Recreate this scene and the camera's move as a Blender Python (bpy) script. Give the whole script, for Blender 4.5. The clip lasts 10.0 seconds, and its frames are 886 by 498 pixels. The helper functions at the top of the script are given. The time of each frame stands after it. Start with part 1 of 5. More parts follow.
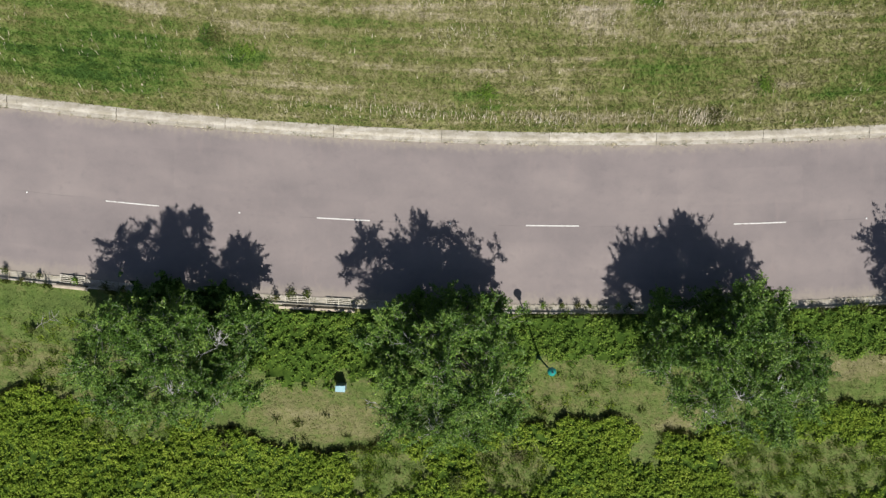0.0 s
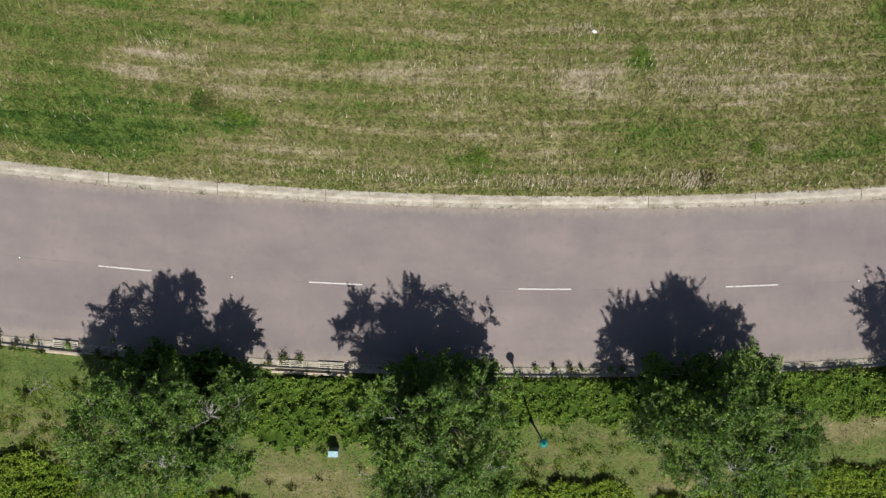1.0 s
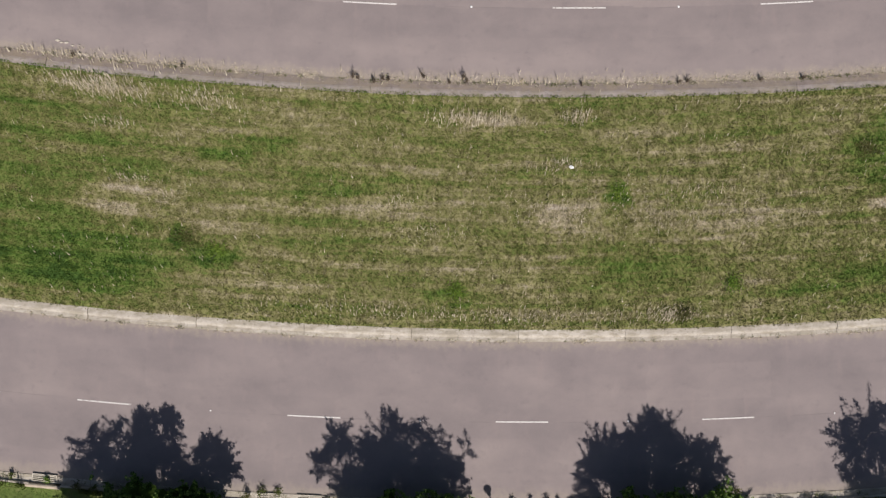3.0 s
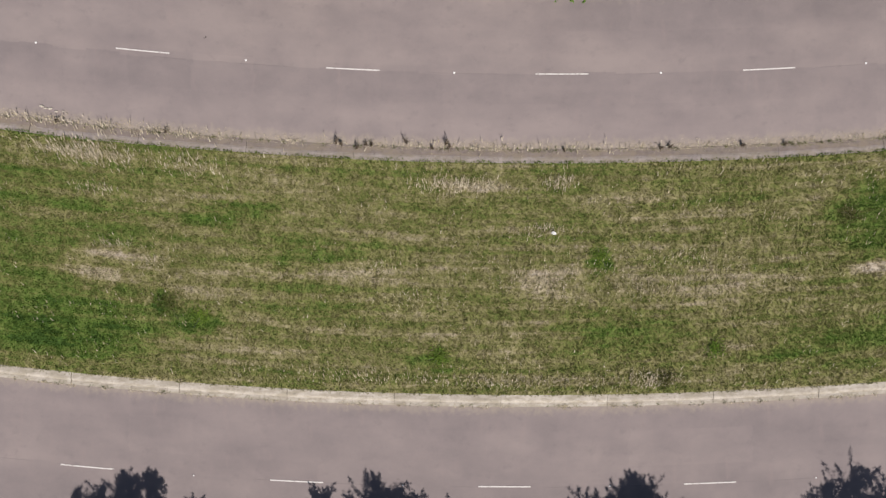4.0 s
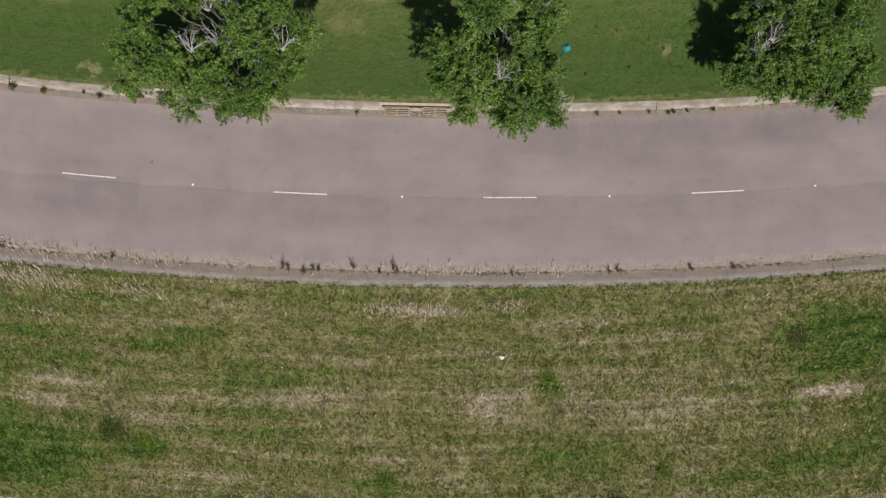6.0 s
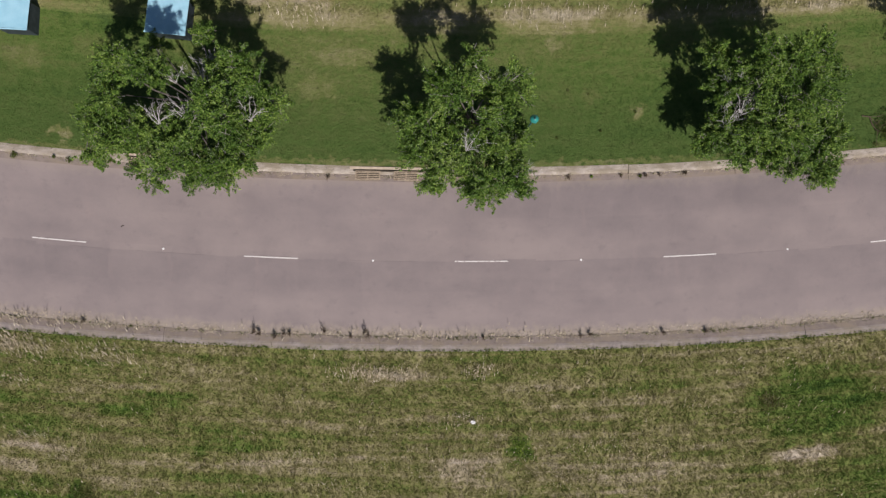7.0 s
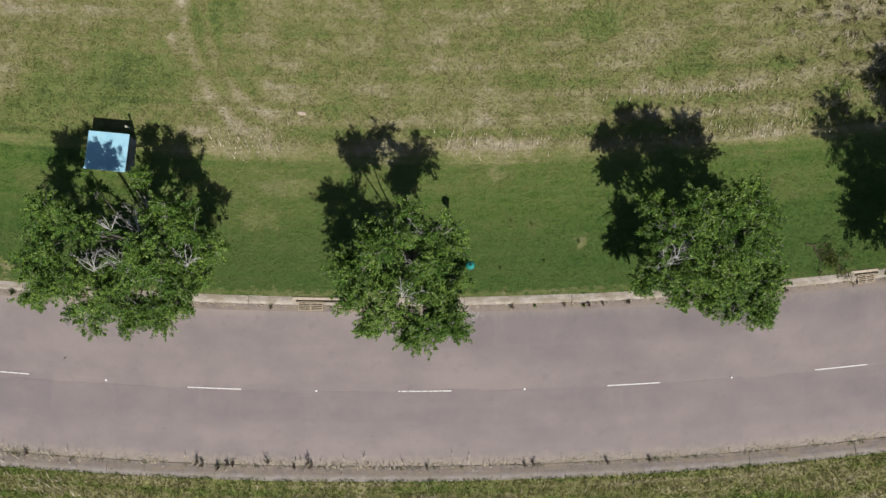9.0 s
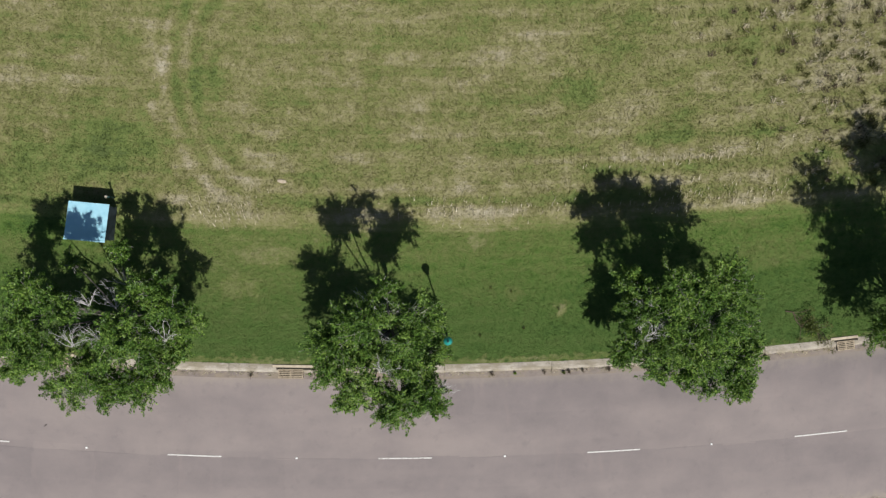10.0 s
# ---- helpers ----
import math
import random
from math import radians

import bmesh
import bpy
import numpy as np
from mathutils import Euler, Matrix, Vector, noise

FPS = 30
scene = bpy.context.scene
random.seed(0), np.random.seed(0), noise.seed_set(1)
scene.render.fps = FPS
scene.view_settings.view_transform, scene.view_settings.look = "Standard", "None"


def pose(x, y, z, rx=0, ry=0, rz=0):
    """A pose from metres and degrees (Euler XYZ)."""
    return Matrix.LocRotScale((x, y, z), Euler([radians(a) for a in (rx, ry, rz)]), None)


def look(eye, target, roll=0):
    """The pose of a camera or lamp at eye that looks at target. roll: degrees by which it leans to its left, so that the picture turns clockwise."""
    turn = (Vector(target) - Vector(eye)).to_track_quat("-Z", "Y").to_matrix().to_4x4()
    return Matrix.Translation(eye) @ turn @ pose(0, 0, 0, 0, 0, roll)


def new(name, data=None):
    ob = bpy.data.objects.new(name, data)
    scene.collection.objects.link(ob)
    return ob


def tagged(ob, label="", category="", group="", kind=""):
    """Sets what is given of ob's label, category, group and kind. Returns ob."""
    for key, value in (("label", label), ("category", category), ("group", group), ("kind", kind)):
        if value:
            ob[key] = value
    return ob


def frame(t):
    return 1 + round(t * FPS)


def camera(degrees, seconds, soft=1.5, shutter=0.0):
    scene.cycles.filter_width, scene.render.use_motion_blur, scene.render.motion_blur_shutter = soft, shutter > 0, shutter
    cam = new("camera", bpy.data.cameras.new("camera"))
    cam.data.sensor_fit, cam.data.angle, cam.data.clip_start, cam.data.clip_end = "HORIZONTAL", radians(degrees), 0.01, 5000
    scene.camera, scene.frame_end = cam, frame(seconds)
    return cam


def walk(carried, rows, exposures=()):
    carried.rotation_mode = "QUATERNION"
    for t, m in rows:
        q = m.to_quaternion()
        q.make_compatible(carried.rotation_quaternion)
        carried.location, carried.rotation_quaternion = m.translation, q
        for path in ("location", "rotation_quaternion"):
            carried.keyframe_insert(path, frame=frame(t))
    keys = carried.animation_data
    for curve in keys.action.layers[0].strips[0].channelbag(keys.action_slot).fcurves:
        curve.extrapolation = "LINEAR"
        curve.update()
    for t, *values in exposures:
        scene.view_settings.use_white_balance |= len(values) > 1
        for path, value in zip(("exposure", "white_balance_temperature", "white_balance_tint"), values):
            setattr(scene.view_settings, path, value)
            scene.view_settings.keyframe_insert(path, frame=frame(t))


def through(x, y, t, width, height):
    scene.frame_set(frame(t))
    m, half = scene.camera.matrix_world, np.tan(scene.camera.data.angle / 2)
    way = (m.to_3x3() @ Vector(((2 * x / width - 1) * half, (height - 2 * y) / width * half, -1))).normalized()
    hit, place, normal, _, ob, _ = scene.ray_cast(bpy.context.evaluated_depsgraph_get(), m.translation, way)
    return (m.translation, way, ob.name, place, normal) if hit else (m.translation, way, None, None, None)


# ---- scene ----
# ---- camera ----
cam = camera(62.0, 10.0, 1.35)
PATH = [
    (0, 0.000, 0.000, 42.227, -0.46, -0.77, 0.00),
    (0.5, 0.199, 1.796, 42.185, -0.46, -0.77, -0.10),
    (1, 0.440, 3.653, 42.243, -0.46, -0.77, -0.14),
    (1.5, 0.704, 5.535, 42.249, -0.45, -0.78, -0.14),
    (2, 0.996, 7.435, 42.312, -0.44, -0.79, -0.11),
    (2.5, 1.331, 9.341, 42.351, -0.43, -0.79, -0.11),
    (4, 2.699, 15.062, 42.514, -0.42, -0.81, -0.02),
    (4.5, 3.341, 16.749, 42.494, -0.41, -0.82, 0.00),
    (5, 4.104, 18.556, 42.441, -0.40, -0.83, -0.01),
    (5.5, 4.886, 20.358, 42.435, -0.39, -0.83, -0.04),
    (7, 7.347, 25.835, 42.298, -0.38, -0.83, -0.06),
    (7.5, 8.183, 27.678, 42.310, -0.37, -0.82, -0.08),
    (8, 9.029, 29.532, 42.300, -0.37, -0.82, -0.11),
    (8.5, 9.873, 31.377, 42.214, -0.36, -0.81, -0.19),
    (9, 10.634, 33.261, 42.252, -0.36, -0.81, -0.20),
    (9.5, 11.272, 35.181, 42.286, -0.36, -0.81, -0.23),
    (10, 11.789, 37.120, 42.296, -0.36, -0.81, -0.21),
]
# seconds, stops, kelvin, tint
EXPOSURES = [(0, 0.30, 6360, 8), (1, 0.20, 6450, 10), (2, 0.11, 6500, 13), (2.5, 0.07, 6500, 15), (4, 0.08, 6550, 15), (4.5, 0.15, 6570, 13), (5, 0.13, 6570, 13),
             (5.5, 0.0, 6540, 13), (7, -0.11, 6500, 18), (7.5, -0.11, 6500, 18), (8, -0.06, 6500, 16), (9, 0.04, 6400, 11), (9.5, 0.07, 6350, 10), (10, 0.10, 6320, 8)]
walk(cam, [(t, pose(*place)) for t, *place in PATH], EXPOSURES)

# ---- world and sun ----
SUN_WAY = Vector((0.25, -0.76, 1.0)).normalized()      # towards the sun
world = bpy.data.worlds.new("sky")
scene.world = world
world.use_nodes = True
sky = world.node_tree.nodes.new("ShaderNodeTexSky")
sky.sky_type, sky.sun_disc = "NISHITA", False
sky.sun_elevation = math.asin(SUN_WAY.z)
sky.sun_rotation = math.atan2(SUN_WAY.x, SUN_WAY.y)
world.node_tree.links.new(sky.outputs[0], world.node_tree.nodes["Background"].inputs["Color"])
world.node_tree.nodes["Background"].inputs["Strength"].default_value = 0.05
sun_data = bpy.data.lights.new("sun", "SUN")
sun_data.energy, sun_data.angle, sun_data.color = 5.0, radians(0.53), (1.0, 0.955, 0.89)
sun = new("sun", sun_data)
sun.matrix_world = look(SUN_WAY * 100, (0, 0, 0))


# ---- the lie of the land: both carriageways bend about one far centre ----
BEND_X, BEND_R = 9.3, 275.0


def arc(x, v):
    """The y of a line that keeps v metres at the bend's foot, at x."""
    d = np.clip(x - BEND_X, -90, 90)
    r = BEND_R - np.clip(v, -30, 60)
    return v + d * d / (2 * r) + (x - BEND_X - d) * d / r


def arc_turn(x, v):
    return math.atan((x - BEND_X) / (BEND_R - v))


S_ROAD, N_ROAD = (-3.62, 5.72), (20.28, 29.5)
S_LINE, N_LINE = 0.98, 24.84
LAWN = 0.10


# ---- materials ----
class Nodes:
    """A node material with short calls."""

    def __init__(self, name, rough=0.8, spec=0.3):
        self.mat = bpy.data.materials.new(name)
        self.mat.use_nodes = True
        self.tree = self.mat.node_tree
        self.shader = self.tree.nodes["Principled BSDF"]
        self.shader.inputs["Roughness"].default_value = rough
        self.shader.inputs["Specular IOR Level"].default_value = spec

    def put(self, socket, value):
        if isinstance(value, bpy.types.NodeSocket):
            self.tree.links.new(value, socket)
        elif value is not None:
            socket.default_value = value

    def node(self, kind, ins=(), operation="", clamp=False):
        n = self.tree.nodes.new("ShaderNode" + kind)
        if operation:
            n.operation = operation
        if clamp:
            n.use_clamp = True
        for key, value in (ins.items() if isinstance(ins, dict) else enumerate(ins)):
            self.put(n.inputs[key], value)
        return n

    def math(self, op, a, b=None, clamp=False):
        return self.node("Math", [a] if b is None else [a, b], operation=op, clamp=clamp).outputs[0]

    def position(self):
        return self.node("NewGeometry").outputs["Position"]

    def island(self):
        return self.node("NewGeometry").outputs["Random Per Island"]

    def random(self):
        return self.node("ObjectInfo").outputs["Random"]

    def scaled(self, vector, x, y, z=1.0):
        return self.node("VectorMath", [vector, (x, y, z)], operation="MULTIPLY").outputs[0]

    def noise(self, vector, scale, detail=3.0, rough=0.55):
        n = self.node("TexNoise", {"Vector": vector, "Scale": scale, "Detail": detail, "Roughness": rough})
        return n.outputs["Fac"]

    def span(self, value, a, b, c=0.0, d=1.0, smooth=True):
        n = self.node("MapRange", {"Value": value, "From Min": a, "From Max": b, "To Min": c, "To Max": d})
        n.interpolation_type = "SMOOTHSTEP" if smooth else "LINEAR"
        return n.outputs["Result"]

    def mix(self, fac, a, b, blend="MIX"):
        n = self.node("MixRGB", [fac, a, b])
        n.blend_type = blend
        return n.outputs[0]

    def ramp(self, fac, stops):
        n = self.node("ValToRGB", [fac])
        while len(n.color_ramp.elements) < len(stops):
            n.color_ramp.elements.new(0.5)
        for e, (at, colour) in zip(n.color_ramp.elements, stops):
            e.position, e.color = at, (*colour, 1)
        return n.outputs[0]

    def bump(self, height, strength=0.5, distance=0.02):
        n = self.node("Bump", {"Height": height, "Strength": strength, "Distance": distance})
        self.put(self.shader.inputs["Normal"], n.outputs[0])

    def done(self, colour=None):
        if colour is not None:
            self.put(self.shader.inputs["Base Color"], colour)
        return self.mat

    def along(self):
        """x, and the distance v across the bend, as sockets."""
        sep = self.node("SeparateXYZ", [self.position()])
        d = self.math("SUBTRACT", sep.outputs[0], BEND_X)
        rise = self.math("MULTIPLY", self.math("MULTIPLY", d, d), 1 / 524.0)
        return sep.outputs[0], self.math("SUBTRACT", sep.outputs[1], rise)

    def patches(self, x, v, spots):
        """Soft blots (x, v, half width, half height, amount), added up; x and v wander a little."""
        total = None
        pos = self.position()
        wx = self.math("ADD", x, self.math("MULTIPLY", self.math("SUBTRACT", self.noise(pos, 1.1, 3), 0.5), 2.6))
        wv = self.math("ADD", v, self.math("MULTIPLY", self.math("SUBTRACT", self.noise(self.scaled(pos, 1, 1.4, 1), 1.7, 3), 0.5), 1.5))
        for px, pv, rx, rv, amount in spots:
            a = self.math("MULTIPLY", self.math("SUBTRACT", wx, px), 1 / rx)
            b = self.math("MULTIPLY", self.math("SUBTRACT", wv, pv), 1 / rv)
            d2 = self.math("ADD", self.math("MULTIPLY", a, a), self.math("MULTIPLY", b, b))
            one = self.span(d2, 0.1, 1.3, amount, 0.0)
            total = one if total is None else self.math("ADD", total, one)
        return total


def grass_material(name, blade):
    """Turf whose dryness follows the mower's lanes, the strips of the verge and worn patches."""
    m = Nodes(name, 0.9, 0.15)
    pos = m.position()
    x, v = m.along()
    flat = m.node("CombineXYZ", [x, v, 0.0]).outputs[0]
    lanes = m.noise(m.scaled(flat, 0.12, 1.6), 1.0, 4, 0.6)
    broad = m.noise(m.scaled(flat, 0.16, 0.3), 1.0, 3)
    clump = m.noise(m.scaled(flat, 1.0, 1.0), 1.3, 4)
    fine = m.math("ADD", m.math("MULTIPLY", m.noise(pos, 5.0, 3), 0.6), m.math("MULTIPLY", m.noise(pos, 15.0, 2), 0.4))
    # base dryness of each strip
    median = m.math("MULTIPLY", m.span(v, 5.9, 6.3), m.span(v, 19.8, 19.5))
    field = m.span(m.math("ADD", v, m.math("MULTIPLY", lanes, 1.2)), 38.2, 39.0)
    base = m.math("ADD", m.math("MULTIPLY", median, 0.29), m.math("MULTIPLY", field, 0.29))
    south = m.span(v, -3.0, -5.0)
    base = m.math("ADD", base, m.math("MULTIPLY", south, 0.06))
    base = m.math("ADD", base, 0.17)
    base = m.math("ADD", base, m.math("MULTIPLY", m.span(v, 33.0, 38.5), m.math("SUBTRACT", 0.12, m.math("MULTIPLY", field, 0.12))))
    wave = m.math("MULTIPLY", m.math("SUBTRACT", lanes, 0.5), 1.15)
    wave = m.math("ADD", wave, m.math("MULTIPLY", m.math("SUBTRACT", broad, 0.5), 0.45))
    wave = m.math("MULTIPLY", wave, m.math("ADD", m.math("ADD", m.math("MULTIPLY", median, 0.5), m.math("MULTIPLY", field, 0.2)), 0.5))
    wave = m.math("ADD", wave, m.math("MULTIPLY", m.math("SUBTRACT", clump, 0.5), 0.55))
    wave = m.math("ADD", wave, m.math("MULTIPLY", m.math("SUBTRACT", m.noise(m.scaled(flat, 1.0, 1.3), 3.4, 3, 0.6), 0.5), 0.4))
    wave = m.math("ADD", wave, m.math("MULTIPLY", m.math("SUBTRACT", fine, 0.5), 0.55))
    # the field is mown in a loop that turns at its western end
    c_x = m.math("MULTIPLY", m.math("MINIMUM", m.math("SUBTRACT", x, LOOP[0]), 0.0), 1 / LOOP[2])
    c_v = m.math("MULTIPLY", m.math("SUBTRACT", v, LOOP[1]), 1 / LOOP[3])
    loop = m.math("SQRT", m.math("ADD", m.math("MULTIPLY", c_x, c_x), m.math("MULTIPLY", c_v, c_v)))
    loop = m.math("ADD", loop, m.math("MULTIPLY", m.math("SUBTRACT", m.noise(flat, 0.6, 3), 0.5), 0.09))
    rows = m.math("MULTIPLY", m.math("SINE", m.math("MULTIPLY", loop, 34.0)), m.math("MULTIPLY", m.span(loop, 1.12, 0.98), m.span(loop, 0.25, 0.8)))
    uneven = m.math("SUBTRACT", m.noise(m.scaled(flat, 1.0, 1.2), 0.32, 4, 0.6), 0.5)
    mown = m.math("ADD", m.math("MULTIPLY", rows, 0.13), m.math("MULTIPLY", uneven, 1.1))
    wave = m.math("ADD", wave, m.math("MULTIPLY", mown, field))
    dry = m.math("ADD", base, wave)
    spots = m.patches(x, v, GRASS_SPOTS)
    dry = m.math("ADD", dry, spots)
    if blade:
        dry = m.math("ADD", dry, m.math("MULTIPLY", m.math("SUBTRACT", m.island(), 0.5), m.math("SUBTRACT", 0.3, m.math("MULTIPLY", field, 0.12))))
    else:
        dry = m.math("ADD", dry, 0.03)
    colour = m.ramp(dry, GRASS_RAMP)
    colour = m.mix(m.math("MULTIPLY", field, 0.35), colour, (0.178, 0.174, 0.08, 1))
    verge = m.math("MULTIPLY", m.span(v, 30.0, 30.3), m.math("SUBTRACT", 1.0, field))
    colour = m.mix(m.math("MULTIPLY", m.math("MULTIPLY", verge, m.span(spots, 0.08, 0.4, 1.0, 0.45)), m.span(v, 31.5, 38.2, 0.82, 0.45)), colour, (0.050, 0.088, 0.022, 1))
    tired = m.noise(m.scaled(flat, 0.8, 1.0), 0.9, 3)
    colour = m.mix(m.math("MULTIPLY", south, m.span(tired, 0.3, 0.7, 0.4, 0.8)), colour, m.mix(m.span(m.math("ADD", dry, m.math("MULTIPLY", fine, 0.2)), 0.3, 0.6), (0.092, 0.118, 0.034, 1), (0.152, 0.142, 0.066, 1)))
    if not blade:
        m.bump(m.math("ADD", m.noise(pos, 4.5, 4, 0.62), m.math("MULTIPLY", m.noise(pos, 24, 2), 0.25)), 0.6, 0.2)
        return m.done(colour)
    m.put(m.shader.inputs["Base Color"], colour)
    lit = m.node("BsdfTranslucent", {"Color": colour}).outputs[0]
    m.put(m.tree.nodes["Material Output"].inputs["Surface"], m.node("MixShader", [0.34, m.shader.outputs[0], lit]).outputs[0])
    return m.mat


LOOP = (2.6, 46.8, 6.2, 8.3)
GRASS_RAMP = [(0.0, (0.052, 0.102, 0.020)), (0.1, (0.094, 0.156, 0.028)), (0.2, (0.128, 0.181, 0.043)), (0.4, (0.179, 0.192, 0.063)),
              (0.6, (0.271, 0.251, 0.121)), (0.82, (0.397, 0.351, 0.241)), (1.0, (0.530, 0.472, 0.380))]
GRASS_SPOTS = [
    (-19.5, 9.2, 8.0, 2.8, -0.28), (-20, 15.2, 7.0, 4.6, -0.16), (36, 33.0, 19.0, 9.0, -0.08), (14.4, 37.2, 0.6, 0.45, 0.18), (16.4, 34.2, 0.5, 0.4, 0.18), (19.1, 33.2, 0.45, 0.6, 0.34), (-11.8, 36.2, 1.4, 0.9, 0.2), (-15.8, 35.2, 1.6, 0.8, 0.2), (0.8, 34.6, 1.6, 0.8, 0.13), (2.6, 36.4, 2.2, 0.8, 0.13), (31.5, 35.6, 2.4, 0.9, 0.12), (2, 34.5, 9.0, 3.6, 0.10), (33.0, 10.0, 6.0, 3.0, -0.2), (29.5, 15.8, 4.5, 2.6, -0.34),
    (-5.0, 13.7, 2.6, 0.8, -0.28), (-8.5, 16.4, 3.0, 0.5, -0.2), (3.0, 8.2, 2.0, 0.6, -0.2), (12.4, 14.1, 1.0, 0.8, -0.32), (-10.8, 9.8, 1.8, 0.8, -0.32),
    (9.8, 12.9, 2.4, 1.1, 0.16), (14.3, 13.2, 2.0, 0.9, 0.2), (19.0, 12.8, 3.0, 0.9, 0.2), (29.0, 13.0, 2.4, 0.5, 0.3), (16, 11.6, 6.0, 0.4, 0.16),
    (-2.5, 13.0, 8.0, 0.8, 0.12), (-16.5, 12.6, 2.2, 1.6, 0.28), (-12.7, 10.9, 1.0, 0.9, -0.22),
    (5.0, 18.3, 2.6, 0.5, 0.2), (-16.0, 18.7, 2.4, 0.5, 0.2), (16.0, 9.6, 6.0, 1.0, -0.1),
    (-0.5, 39.0, 2.4, 1.3, 0.2), (13, 38.9, 4.5, 0.6, 0.12), (29, 38.8, 6.0, 0.7, 0.12),
    (-6.5, 43.0, 3.6, 3.0, -0.26), (-9.5, 40.0, 5.5, 3.2, -0.24), (-12.5, 37.6, 4.5, 2.4, -0.16), (-13.6, 31.2, 0.7, 0.5, 0.4), (36, 48, 5.0, 5.0, 0.05), (20, 45.8, 1.6, 1.2, -0.22),
    (-1.0, 46.0, 1.2, 2.0, -0.2), (-15, 42.5, 3, 2.5, 0.2), (-6.5, -10.4, 4.6, 1.5, 0.2), (9.5, -8.9, 5.5, 1.2, 0.02), (-3.7, 45.7, 0.35, 2.8, 0.16), (-2.7, 40.2, 0.7, 1.6, 0.2), (6.0, 46.2, 5.5, 0.25, 0.14), (27, 41.6, 6.0, 0.3, 0.16), (24, 40.2, 7.0, 0.3, 0.14),
    (-23.5, -8.5, 4.0, 1.0, 0.12), (-23, -5.3, 4.5, 2.0, -0.12), (37, 47, 4.5, 6.0, 0.08), (31, 43, 2.0, 0.8, -0.2), (24.5, 43.0, 2.5, 0.8, -0.14), (34.5, 40.6, 2.0, 1.0, -0.15), (25, -7.6, 3.5, 0.8, 0.3), (14.5, -10.4, 2.0, 0.5, 0.3), (7.0, 30.35, 60.0, 0.3, 0.28),
    (-17.3, 8.6, 4.5, 1.8, -0.10), (24.9, 8.7, 5.0, 1.4, -0.14),  (-2.5, 14.1, 1.6, 0.5, -0.16), (-9.9, 15.7, 2.0, 0.5, -0.16), (8.5, 17.3, 4.0, 0.5, -0.08), (-12.8, 10.9, 0.8, 0.6, -0.20), (8.6, 12.9, 1.8, 0.7, 0.16), (-14.1, 13.1, 1.4, 0.6, 0.20), (15.3, 12.4, 2.2, 0.6, 0.12), (11.7, 10.1, 3.0, 0.5, -0.12), (2.0, 8.5, 2.0, 0.4, -0.12),
]
MAT_TURF = grass_material("turf", False)
MAT_BLADES = grass_material("grass_blades", True)


